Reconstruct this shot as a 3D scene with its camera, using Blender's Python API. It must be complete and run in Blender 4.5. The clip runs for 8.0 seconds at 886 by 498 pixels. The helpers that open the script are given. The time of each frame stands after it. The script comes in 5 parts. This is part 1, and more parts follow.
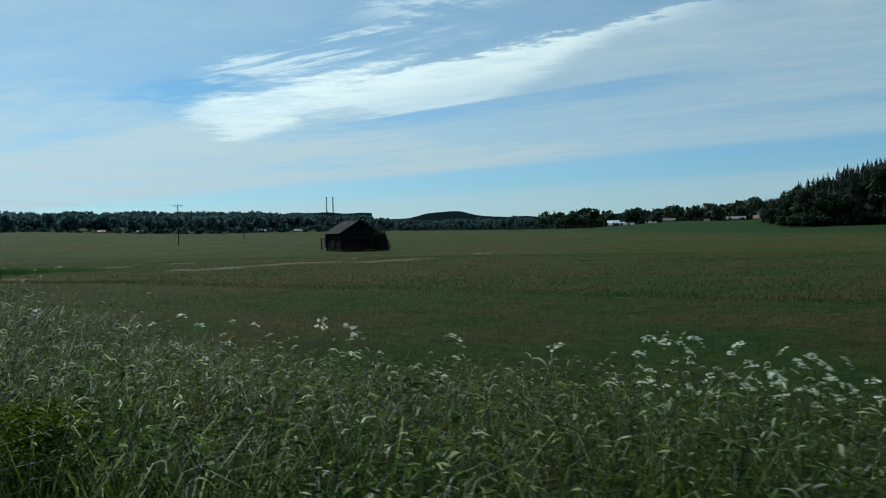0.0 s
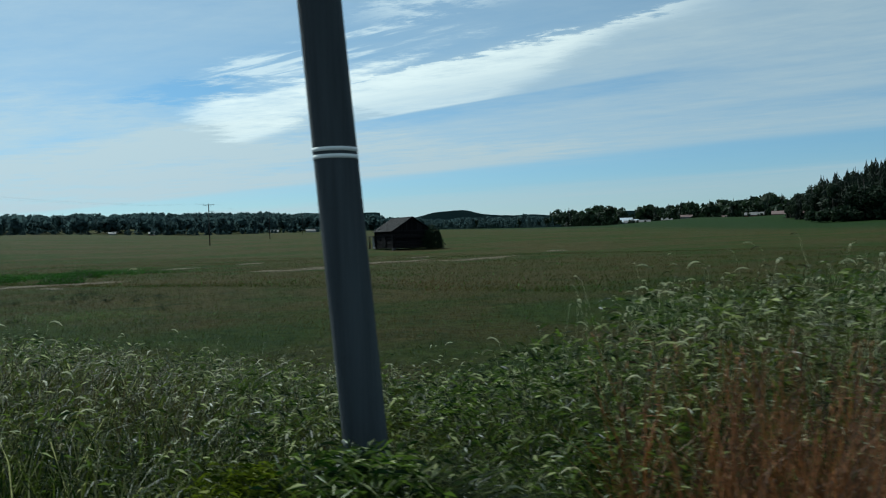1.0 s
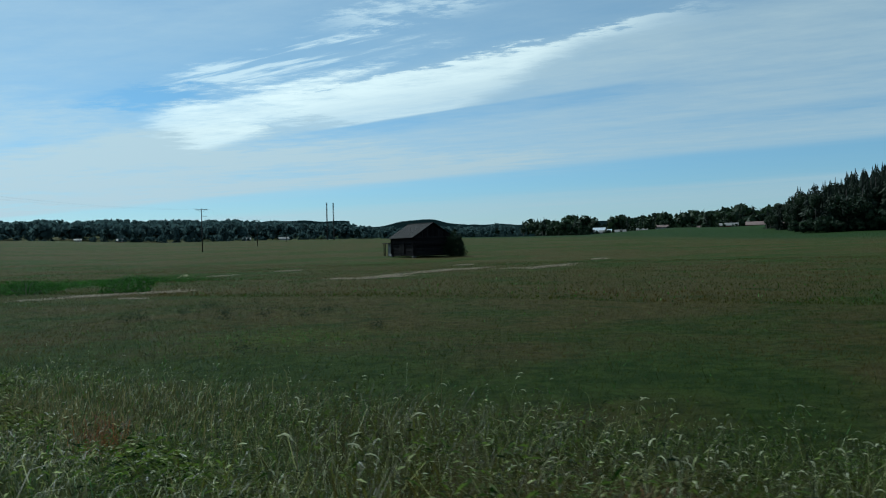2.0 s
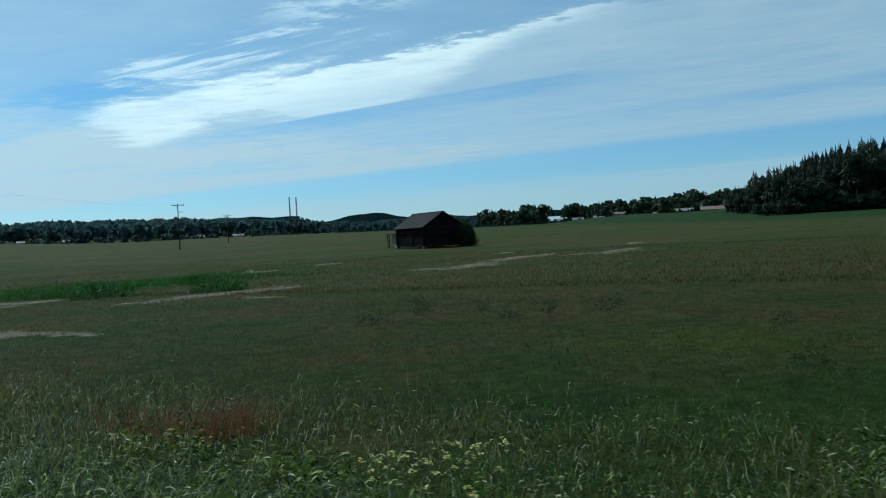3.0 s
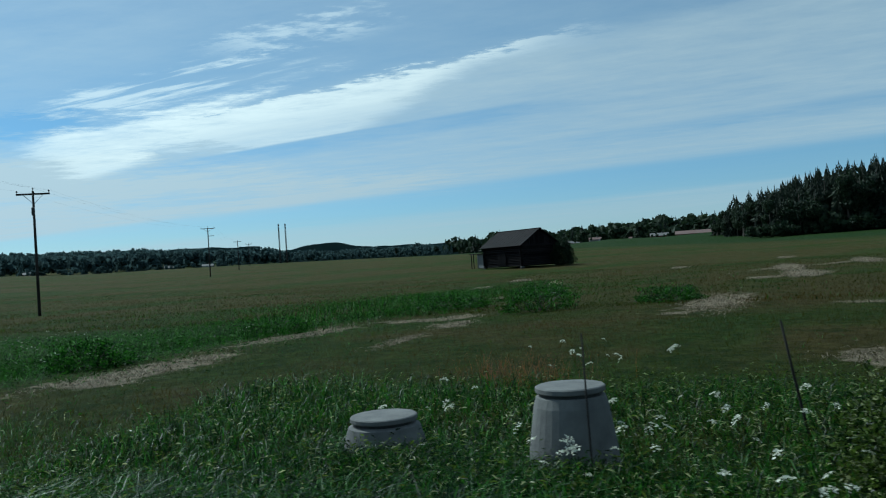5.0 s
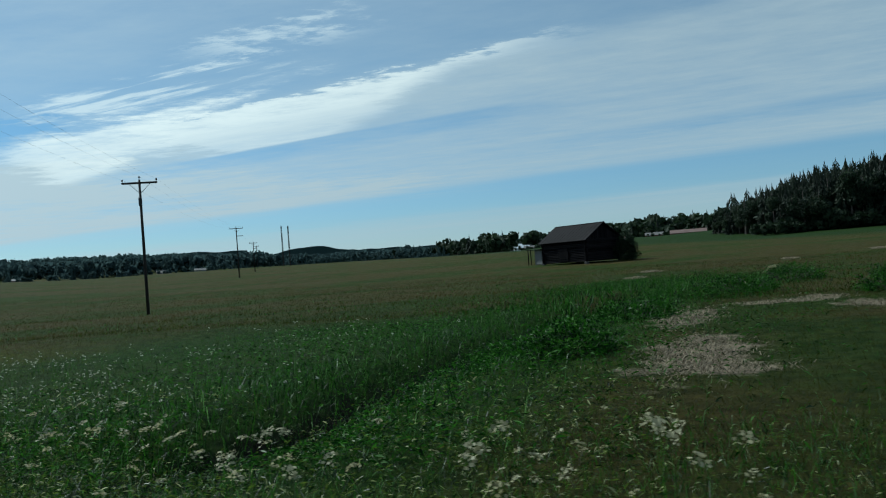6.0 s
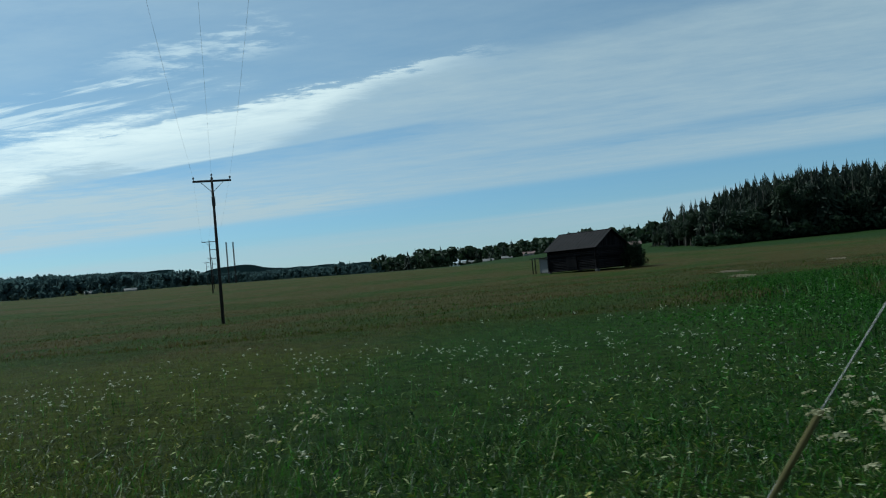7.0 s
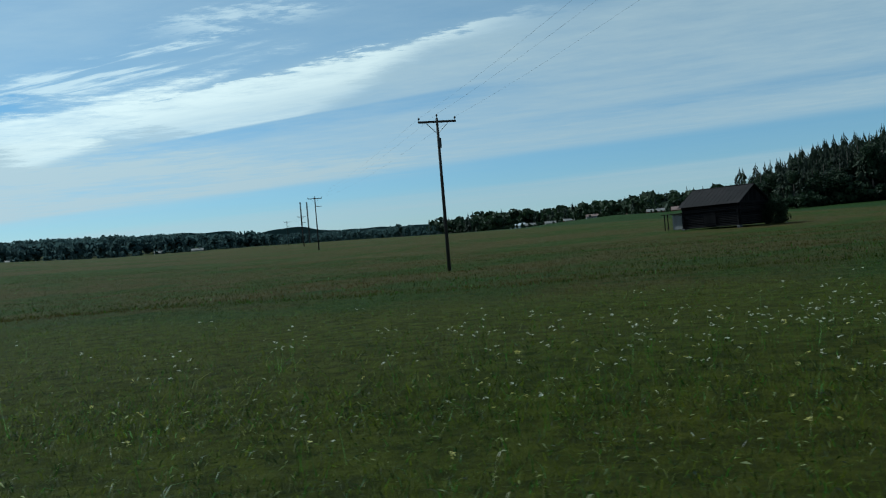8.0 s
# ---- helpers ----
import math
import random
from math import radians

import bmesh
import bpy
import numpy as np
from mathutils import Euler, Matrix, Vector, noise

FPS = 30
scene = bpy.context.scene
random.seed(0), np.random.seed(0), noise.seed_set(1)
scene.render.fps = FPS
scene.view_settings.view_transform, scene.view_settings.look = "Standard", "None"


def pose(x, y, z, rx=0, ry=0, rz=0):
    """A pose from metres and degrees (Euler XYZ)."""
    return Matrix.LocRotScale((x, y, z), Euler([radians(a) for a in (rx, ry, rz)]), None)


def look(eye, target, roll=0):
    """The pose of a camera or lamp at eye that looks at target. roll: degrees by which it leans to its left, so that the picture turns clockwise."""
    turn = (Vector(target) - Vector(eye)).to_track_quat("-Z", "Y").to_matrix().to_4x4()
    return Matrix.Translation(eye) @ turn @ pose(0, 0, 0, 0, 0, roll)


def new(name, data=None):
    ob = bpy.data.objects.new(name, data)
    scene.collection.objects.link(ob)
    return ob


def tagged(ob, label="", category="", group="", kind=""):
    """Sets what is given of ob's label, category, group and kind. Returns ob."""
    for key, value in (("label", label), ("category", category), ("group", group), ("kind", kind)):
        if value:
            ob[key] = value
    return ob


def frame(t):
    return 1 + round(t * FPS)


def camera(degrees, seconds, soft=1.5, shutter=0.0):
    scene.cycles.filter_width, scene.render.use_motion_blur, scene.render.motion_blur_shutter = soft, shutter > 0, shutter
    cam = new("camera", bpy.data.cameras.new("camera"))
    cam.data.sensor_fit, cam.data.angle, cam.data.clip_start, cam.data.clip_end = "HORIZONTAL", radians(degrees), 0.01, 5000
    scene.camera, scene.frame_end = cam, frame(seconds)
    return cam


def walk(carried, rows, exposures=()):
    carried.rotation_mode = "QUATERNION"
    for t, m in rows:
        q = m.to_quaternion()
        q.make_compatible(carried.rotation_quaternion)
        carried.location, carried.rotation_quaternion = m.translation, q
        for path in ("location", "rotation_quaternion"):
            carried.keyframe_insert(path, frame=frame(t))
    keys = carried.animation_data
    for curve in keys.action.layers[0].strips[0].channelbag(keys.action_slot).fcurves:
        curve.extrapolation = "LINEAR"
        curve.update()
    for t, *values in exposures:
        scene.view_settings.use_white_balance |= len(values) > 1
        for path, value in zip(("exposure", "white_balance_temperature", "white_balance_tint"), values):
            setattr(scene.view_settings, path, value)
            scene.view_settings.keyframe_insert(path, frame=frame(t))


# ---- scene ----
Z0 = 1.3                                   # the eye's height over the road at the start
PATH = [
    (0, 0.000, 0.000, -0.000, -17.97, -0.72, 1.32),
    (0.5, -3.467, 5.260, -0.046, -19.01, 0.36, -0.24),
    (0.9, -6.298, 9.429, -0.082, -20.56, -0.72, 1.48),
    (1, -7.014, 10.466, -0.091, -17.71, -0.76, 1.83),
    (1.2, -8.455, 12.534, -0.110, -19.34, -0.05, 1.61),
    (2.5, -18.122, 25.754, -0.228, -20.84, -0.50, 1.61),
    (3, -21.978, 30.735, -0.274, -23.92, -0.85, 3.05),
    (3.5, -25.909, 35.658, -0.320, -28.03, -0.24, 5.38),
    (4, -29.914, 40.519, -0.366, -27.71, 0.19, 3.56),
    (4.5, -33.992, 45.320, -0.411, -26.99, 0.90, 3.44),
    (4.7, -35.644, 47.223, -0.430, -26.97, 0.95, 3.59),
    (5.8, -44.931, 57.506, -0.530, -28.68, 1.18, 4.17),
    (6, -46.657, 59.342, -0.548, -28.58, 1.11, 4.37),
    (6.2, -48.393, 61.167, -0.567, -27.33, 0.96, 3.98),
    (6.4, -50.141, 62.982, -0.585, -27.03, 1.03, 4.69),
    (6.5, -51.018, 63.886, -0.594, -28.54, 1.12, 4.49),
    (6.6, -51.899, 64.786, -0.603, -30.49, 2.02, 4.32),
    (6.8, -53.668, 66.580, -0.621, -32.99, 1.88, 4.66),
    (7, -55.448, 68.363, -0.640, -33.78, 1.87, 5.18),
    (7.5, -59.946, 72.772, -0.685, -34.45, 0.86, 4.01),
    (8, -64.509, 77.112, -0.731, -30.35, -0.42, 4.82),
]
cam = camera(57.4, 8.0, soft=1.1, shutter=0.035)
walk(cam, [(t, pose(x, y, z + Z0, 90 + p, r, w)) for t, x, y, z, w, p, r in PATH],
     exposures=[(0.0, -0.22, 5500, -7), (1.0, -0.22, 5600, -6), (2.5, -0.22, 5200, -9), (3.5, -0.22, 5080, -11), (4.7, -0.24, 5200, -9), (6.0, -0.30, 5520, -6), (8.0, -0.25, 5400, -8)])

# ---- world, sun ----
SUN_AZ, SUN_EL = radians(-24), radians(44)     # azimuth from +y towards +x
STREAK = radians(-32)                          # the cloud streaks run along this azimuth


class Nodes:
    """A short way to write node graphs."""

    def __init__(self, tree):
        self.tree = tree
        tree.nodes.clear()

    def __call__(self, kind, **inputs):
        n = self.tree.nodes.new(kind)
        props = inputs.pop("props", {})
        if "operation" in props:
            n.operation, n.use_clamp = props["operation"], props.get("use_clamp", False)
        if "interpolation_type" in props:
            n.interpolation_type = props["interpolation_type"]
        if "data_type" in props:
            n.data_type, n.blend_type = props["data_type"], props.get("blend_type", "MIX")
        if "attribute_name" in props:
            n.attribute_name = props["attribute_name"]
        if "sky_type" in props:
            n.sky_type, n.sun_disc = props["sky_type"], props["sun_disc"]
            n.sun_elevation, n.sun_rotation = props["sun_elevation"], props["sun_rotation"]
            n.air_density, n.dust_density, n.ozone_density = props["air_density"], props["dust_density"], props["ozone_density"]
        for key, value in inputs.items():
            k = int(key[1:]) if key[0] == "i" and key[1:].isdigit() else key.replace("_", " ")
            if isinstance(value, bpy.types.NodeSocket):
                self.tree.links.new(value, n.inputs[k])
            else:
                n.inputs[k].default_value = value
        return n

    def m(self, op, a, b=0.0, c=0.0, clamp=False):
        n = self("ShaderNodeMath", props={"operation": op, "use_clamp": clamp}, i0=a, i1=b, i2=c)
        return n.outputs[0]

    def step(self, v, lo, hi):
        n = self("ShaderNodeMapRange", props={"interpolation_type": "SMOOTHSTEP"}, Value=v, From_Min=lo, From_Max=hi)
        return n.outputs[0]

    def mix(self, f, a, b):
        n = self("ShaderNodeMix", props={"data_type": "RGBA"}, i0=f, i6=a, i7=b)
        return n.outputs[2]

    def noise(self, vec, scale, detail=4.0, rough=0.55):
        n = self("ShaderNodeTexNoise", Scale=scale, Detail=detail, Roughness=rough)
        if vec is not None:
            self.tree.links.new(vec, n.inputs["Vector"])
        return n.outputs["Fac"]


def make_world():
    world = bpy.data.worlds.new("sky")
    scene.world = world
    world.use_nodes = True
    g = Nodes(world.node_tree)
    geo = g("ShaderNodeTexCoord")
    d = g("ShaderNodeSeparateXYZ", Vector=geo.outputs["Generated"])
    z = g.m("MAXIMUM", d.outputs[2], 0.035)
    ux, uy = g.m("DIVIDE", d.outputs[0], z), g.m("DIVIDE", d.outputs[1], z)
    cs, sn = math.cos(STREAK), math.sin(STREAK)
    p = g.m("SUBTRACT", g.m("MULTIPLY", ux, cs), g.m("MULTIPLY", uy, sn))
    q = g.m("ADD", g.m("MULTIPLY", ux, sn), g.m("MULTIPLY", uy, cs))

    def field(x, y, kx, ky, z, detail, rough):
        """Noise over the cloud sheet, stretched along the streaks; about -0.5 to 0.5."""
        v = g("ShaderNodeCombineXYZ", X=g.m("MULTIPLY", x, kx), Y=g.m("MULTIPLY", y, ky), Z=z).outputs[0]
        return g.m("MULTIPLY", g.m("SUBTRACT", g.noise(v, 1.0, detail, rough), 0.5), 1.8)

    def add(*terms):
        out = terms[0]
        for t in terms[1:]:
            out = g.m("ADD", out, t)
        return out

    def mul(*terms):
        out = terms[0]
        for t in terms[1:]:
            out = g.m("MULTIPLY", out, t)
        return out

    def inv(v):
        return g.m("SUBTRACT", 1.0, v)

    def band(v, a0, a1, b0, b1):
        return mul(g.step(v, a0, a1), inv(g.step(v, b0, b1)))

    drift = field(p, q, 0.8, 0.33, 1.0, 4.0, 0.55)            # broad billows
    torn = field(p, add(q, mul(p, 0.5)), 3.4, 2.3, 2.0, 10.0, 0.70)              # ragged rims
    comb = field(p, add(q, mul(p, 0.35)), 7.0, 0.9, 3.0, 6.0, 0.6)   # combed filaments
    soft = field(p, q, 0.35, 0.10, 4.0, 5.0, 0.6)             # long soft streaks lower down
    ps = add(p, mul(drift, 0.5), mul(torn, 0.35))
    # how much thin veil lies over the blue, band after band
    cover = 0.48
    for lo, hi, dv in ((1.9, 2.7, -0.16), (3.30, 3.75, 0.34), (8.6, 9.8, -0.54), (12.5, 15.5, 0.42), (20.0, 28.0, -0.22)):
        wide = add(p, mul(drift, 0.035 * lo), mul(torn, 0.02 * lo), mul(soft, 0.3 * max(0.0, lo - 5.0)))
        cover = add(cover, mul(g.step(wide, lo, hi), dv))
    cover = mul(cover, add(1.0, mul(drift, 0.40), mul(torn, 0.55), mul(soft, 0.55), mul(comb, 0.16)))
    rift = mul(band(add(p, mul(drift, 0.14), mul(torn, 0.08)), 4.70, 4.80, 4.86, 5.6), band(q, 1.6, 2.6, 4.4, 5.6), 0.30)
    crease = mul(band(add(p, mul(soft, 0.9), mul(torn, 0.25)), 6.2, 6.6, 6.8, 7.6), add(0.08, mul(inv(g.step(q, 1.5, 3.0)), 0.14)))
    cover = g.m("SUBTRACT", cover, add(rift, crease))
    # milky haze to the west
    west = g.step(add(q, mul(drift, 2.2), mul(torn, 1.3)), 4.2, 6.4)
    hole = mul(band(add(p, mul(torn, 0.5)), 2.55, 2.80, 3.0, 3.3), band(add(q, mul(torn, 1.0)), 4.1, 4.4, 4.9, 5.4))
    patch = mul(band(ps, 4.35, 4.65, 5.0, 5.4), band(q, 4.7, 5.3, 6.0, 6.8))
    cover = add(cover, mul(west, inv(g.step(p, 8.0, 11.0)), add(0.32, mul(drift, 0.6), mul(torn, 0.35))), mul(hole, -0.35), mul(patch, -0.25))
    # the bright streak: ragged above, sharp below, drawn out to a thin tail
    upper = g.step(add(p, mul(torn, 0.80), mul(comb, 0.22)), 3.42, 3.58)
    lower = inv(g.step(add(p, mul(drift, 0.12), mul(torn, 0.05)), 4.69, 4.77))
    tail = inv(g.step(add(p, mul(torn, 0.4), mul(g.m("MINIMUM", g.m("MAXIMUM", q, 1.9), 3.6), -0.75)), 2.0, 2.35))
    reach = mul(g.step(q, 1.0, 1.9), inv(g.step(add(q, mul(torn, 1.6)), 4.3, 5.0)))
    fade = inv(mul(g.step(add(p, mul(torn, 0.8), mul(drift, 0.6)), 3.8, 4.55), 0.45))
    streak = mul(upper, lower, tail, reach, fade)
    # the spur that bends away from its western end
    skew = g.m("SUBTRACT", add(q, mul(torn, 1.1)), add(1.6, p))
    spur = mul(band(add(p, mul(torn, 0.6)), 3.15, 3.45, 4.5, 5.0), g.step(g.m("SUBTRACT", skew, mul(add(p, -4.0), 1.2)), -1.5, -0.7), inv(g.step(skew, 0.05, 0.55)), 0.85)
    # combed filaments and a torn flake above the streak
    wisps = mul(band(add(p, mul(torn, 0.5)), 2.60, 2.80, 2.98, 3.22), band(add(q, mul(torn, 0.9)), 2.35, 2.8, 3.9, 4.3), g.step(comb, -0.12, 0.14), 0.75)
    flake = mul(band(add(p, mul(torn, 0.55)), 2.40, 2.58, 2.74, 2.95), band(add(q, mul(torn, 0.8)), 1.75, 2.1, 2.45, 2.8), g.step(torn, -0.10, 0.16), 0.55)
    bright = add(mul(g.m("MAXIMUM", streak, spur), add(0.86, mul(torn, 0.95), mul(comb, 0.25))), mul(add(wisps, flake), 0.8))
    bright = g.m("MINIMUM", g.m("MAXIMUM", bright, 0.0), 1.0)
    cover = g.m("MINIMUM", g.m("MAXIMUM", cover, 0.0), 1.0)
    # thin cloud scatters the sun forwards: brighter towards it
    sunward = add(mul(d.outputs[0], math.sin(SUN_AZ) * math.cos(SUN_EL)), mul(d.outputs[1], math.cos(SUN_AZ) * math.cos(SUN_EL)), mul(d.outputs[2], math.sin(SUN_EL)))
    glow = add(0.83, mul(g.step(sunward, 0.35, 1.0), 0.27))
    sky = g("ShaderNodeTexSky", props={"sky_type": "NISHITA", "sun_disc": False, "sun_elevation": SUN_EL, "sun_rotation": SUN_AZ,
                                       "air_density": 1.0, "dust_density": 0.2, "ozone_density": 2.6})
    hsv = g("ShaderNodeHueSaturation", Hue=0.492, Saturation=1.05, Value=1.0, Color=sky.outputs[0])
    # the air near the horizon is bluer than a dusty one
    near = g.m("SUBTRACT", 1.0, g.step(d.outputs[2], 0.05, 0.28))
    blue = g("ShaderNodeMix", props={"data_type": "RGBA", "blend_type": "MULTIPLY"}, i0=near, i6=hsv.outputs[0], i7=(0.76, 0.91, 1.10, 1.0)).outputs[2]
    grey = g("ShaderNodeCombineXYZ", X=mul(glow, 7.4), Y=mul(glow, 8.1), Z=mul(glow, 8.5)).outputs[0]
    white = g("ShaderNodeCombineXYZ", X=mul(glow, 11.8), Y=mul(glow, 11.9), Z=mul(glow, 11.5)).outputs[0]
    colour = g.mix(bright, g.mix(cover, blue, grey), white)
    bg = g("ShaderNodeBackground", Color=colour, Strength=0.09)
    out = g("ShaderNodeOutputWorld")
    world.node_tree.links.new(bg.outputs[0], out.inputs[0])


make_world()
sun = new("sun", bpy.data.lights.new("sun", "SUN"))
sun.data.energy, sun.data.angle, sun.data.color = 5.0, radians(0.6), (1.0, 0.95, 0.87)
sun.matrix_world = look((0, 0, 60), (-math.sin(SUN_AZ) * math.cos(SUN_EL), -math.cos(SUN_AZ) * math.cos(SUN_EL), 60 - math.sin(SUN_EL)))


# ---- materials ----
def material(name, low, high, scale=6.0, rough=0.8, metal=0.0, bump=0.15, bump_scale=None, stretch=(1, 1, 1), island=0.0, spec=0.4, translucent=0.0, patch=None, obj_random=0.0, glint=None):
    """A surface between two colours, mottled at two scales, with fine relief."""
    mat = bpy.data.materials.new(name)
    mat.use_nodes = True
    g = Nodes(mat.node_tree)
    tc = g("ShaderNodeTexCoord").outputs["Object"]
    mp = g("ShaderNodeMapping", Vector=tc, Scale=stretch).outputs[0]
    a = g.noise(mp, scale, 6.0, 0.62)
    b = g.noise(mp, scale * 0.17, 3.0, 0.5)
    f = g.m("ADD", g.m("MULTIPLY", a, 0.6), g.m("MULTIPLY", b, 0.6))
    if island:
        r = g("ShaderNodeNewGeometry").outputs["Random Per Island"]
        f = g.m("ADD", f, g.m("MULTIPLY", g.m("SUBTRACT", r, 0.5), island))
    if obj_random:
        r = g("ShaderNodeObjectInfo").outputs["Random"]
        f = g.m("ADD", f, g.m("MULTIPLY", g.m("SUBTRACT", r, 0.5), obj_random))
    f = g.step(f, 0.28, 0.92)
    col = g.mix(f, (*low, 1), (*high, 1))
    if patch:
        # broad drifts of another colour
        f2 = g.step(g.noise(tc, patch[0], 3.0, 0.55), patch[1], patch[1] + 0.14)
        col = g.mix(g.m("MULTIPLY", f2, patch[3]), col, (*patch[2], 1))
    if glint:
        # a share of blades and leaves is pale: sun glints put into their colour
        r = g("ShaderNodeNewGeometry").outputs["Random Per Island"]
        f3 = g.m("GREATER_THAN", g.m("FRACT", g.m("MULTIPLY", r, 37.0)), 1.0 - glint[0])
        col = g.mix(g.m("MULTIPLY", f3, g.m("FRACT", g.m("MULTIPLY", r, 91.0))), col, (*glint[1], 1))
    bsdf = g("ShaderNodeBsdfPrincipled", Base_Color=col, Roughness=rough, Metallic=metal)
    bsdf.inputs["Specular IOR Level"].default_value = spec
    if bump:
        bn = g("ShaderNodeBump", Strength=bump, Distance=0.02, Height=g.noise(mp, bump_scale or scale * 3, 5.0, 0.65))
        mat.node_tree.links.new(bn.outputs[0], bsdf.inputs["Normal"])
    out = g("ShaderNodeOutputMaterial")
    top = bsdf.outputs[0]
    if translucent:
        tr = g("ShaderNodeBsdfTranslucent", Color=col)
        top = g("ShaderNodeMixShader", Fac=translucent, i1=top, i2=tr.outputs[0]).outputs[0]
    mat.node_tree.links.new(top, out.inputs[0])
    return mat


M_GRASS = material("grass_green", (0.005, 0.014, 0.001), (0.066, 0.089, 0.011), 0.6, 0.40, bump=0, glint=(0.15, (0.33, 0.33, 0.14)), island=1.4, translucent=0.55, spec=0.12, patch=(0.11, 0.45, (0.066, 0.046, 0.011), 0.62))
# lighter, greyer copy of the green grass: window haze put into its colour
M_MEADOW_HAZED = material("hazed_meadow_grass", (0.009, 0.023, 0.004), (0.105, 0.133, 0.030), 0.6, 0.40, bump=0, glint=(0.18, (0.40, 0.41, 0.22)), island=1.4, translucent=0.56, spec=0.15, patch=(0.11, 0.45, (0.094, 0.070, 0.022), 0.50))
M_LUSH = material("grass_lush", (0.003, 0.017, 0.0012), (0.034, 0.112, 0.009), 0.6, 0.40, bump=0, glint=(0.09, (0.16, 0.29, 0.09)), island=1.3, translucent=0.56, spec=0.14)
M_HERB = material("herb_leaves", (0.005, 0.018, 0.0015), (0.084, 0.128, 0.018), 0.6, 0.36, bump=0, glint=(0.17, (0.42, 0.44, 0.21)), island=1.5, translucent=0.5, spec=0.22, patch=(0.9, 0.50, (0.080, 0.072, 0.015), 0.4))
M_DRY = material("grass_dry", (0.045, 0.040, 0.012), (0.19, 0.165, 0.07), 0.8, 0.6, bump=0, island=0.8, translucent=0.4, spec=0.1)
M_FIELD = material("meadow_seed_grass", (0.015, 0.023, 0.002), (0.046, 0.055, 0.007), 0.35, 0.5, bump=0, island=0.6, translucent=0.58, spec=0.06, patch=(0.055, 0.47, (0.056, 0.037, 0.008), 0.85))
M_OLIVE = material("grass_olive", (0.012, 0.022, 0.001), (0.092, 0.116, 0.007), 0.6, 0.45, bump=0, glint=(0.06, (0.22, 0.23, 0.08)), island=1.0, translucent=0.58, spec=0.08, patch=(0.4, 0.54, (0.070, 0.054, 0.008), 0.45))
M_RED = material("sorrel_red", (0.055, 0.022, 0.006), (0.24, 0.092, 0.024), 2.0, 0.6, bump=0, island=1.0, translucent=0.35)
M_STRAW = material("straw_pale", (0.10, 0.080, 0.054), (0.27, 0.22, 0.155), 1.5, 0.7, bump=0, island=0.9, spec=0.1)
M_PETAL = material("petal_white", (0.42, 0.43, 0.33), (0.72, 0.72, 0.60), 8.0, 0.6, bump=0, island=0.8, translucent=0.4)
M_DAISY = material("daisy_white", (0.42, 0.42, 0.30), (0.68, 0.66, 0.53), 8.0, 0.6, bump=0, island=0.8, translucent=0.35)
M_CREAM = material("petal_cream", (0.22, 0.21, 0.11), (0.43, 0.40, 0.24), 8.0, 0.6, bump=0, island=0.8, translucent=0.4)
M_YELLOW = material("petal_yellow", (0.42, 0.36, 0.07), (0.66, 0.60, 0.20), 8.0, 0.6, bump=0, island=0.4, translucent=0.3)
M_LEAF = material("willow_leaf", (0.012, 0.040, 0.006), (0.074, 0.135, 0.026), 3.0, 0.32, bump=0, island=1.0, translucent=0.5, spec=0.4, glint=(0.16, (0.30, 0.40, 0.20)))
M_SPRUCE = material("spruce_needles", (0.006, 0.013, 0.007), (0.022, 0.034, 0.017), 0.5, 0.7, bump=0, island=0.6, obj_random=0.5, spec=0.2, translucent=0.15)
M_BROAD = material("broad_leaves", (0.006, 0.015, 0.007), (0.022, 0.037, 0.016), 0.4, 0.7, bump=0, island=0.6, obj_random=0.5, spec=0.2, translucent=0.3)
M_BARK = material("bark", (0.05, 0.04, 0.032), (0.13, 0.11, 0.09), 4.0, 0.9, stretch=(1, 1, 0.2))
# weathered grey timber; the bluish cast is haze put into the colour
M_POLE = material("weathered_pole_hazed", (0.012, 0.016, 0.020), (0.080, 0.092, 0.102), 13.0, 0.85, bump=0.8, stretch=(1, 1, 0.05))
M_ENDPOLE = material("end_pole_wood", (0.003, 0.003, 0.003), (0.034, 0.035, 0.033), 11.0, 0.8, bump=0.7, stretch=(1, 1, 0.05), spec=0.25)
M_POLE_DARK = material("tarred_pole", (0.012, 0.011, 0.011), (0.042, 0.036, 0.032), 9.0, 0.85, bump=0.4, stretch=(1, 1, 0.08), spec=0.2)
M_STEEL = material("galvanised_steel", (0.14, 0.155, 0.17), (0.25, 0.27, 0.29), 14.0, 0.5, metal=0.35, bump=0.05)
M_WIRE = material("wire_dark", (0.05, 0.05, 0.05), (0.11, 0.11, 0.11), 8.0, 0.5, metal=0.6, bump=0)
M_CONCRETE = material("concrete_grey", (0.07, 0.07, 0.07), (0.18, 0.175, 0.165), 5.0, 0.9, bump=0.35)
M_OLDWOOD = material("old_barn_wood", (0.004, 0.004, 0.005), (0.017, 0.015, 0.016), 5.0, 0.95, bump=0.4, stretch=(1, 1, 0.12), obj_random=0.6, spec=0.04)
M_FIELDSTONE = material("dark_fieldstone", (0.020, 0.020, 0.020), (0.055, 0.053, 0.050), 4.0, 0.9, bump=0.4)
M_SEED = material("seed_head_pale", (0.05, 0.05, 0.02), (0.56, 0.55, 0.35), 4.0, 0.45, bump=0, island=1.5, translucent=0.45, spec=0.35)
M_BROWN = material("brown_grass_tops", (0.024, 0.016, 0.006), (0.085, 0.058, 0.024), 1.0, 0.6, bump=0, island=0.8, translucent=0.45, spec=0.05)
M_PALEWOOD = material("pale_boards", (0.12, 0.115, 0.115), (0.26, 0.25, 0.245), 5.0, 0.85, bump=0.3, stretch=(1, 1, 0.12))
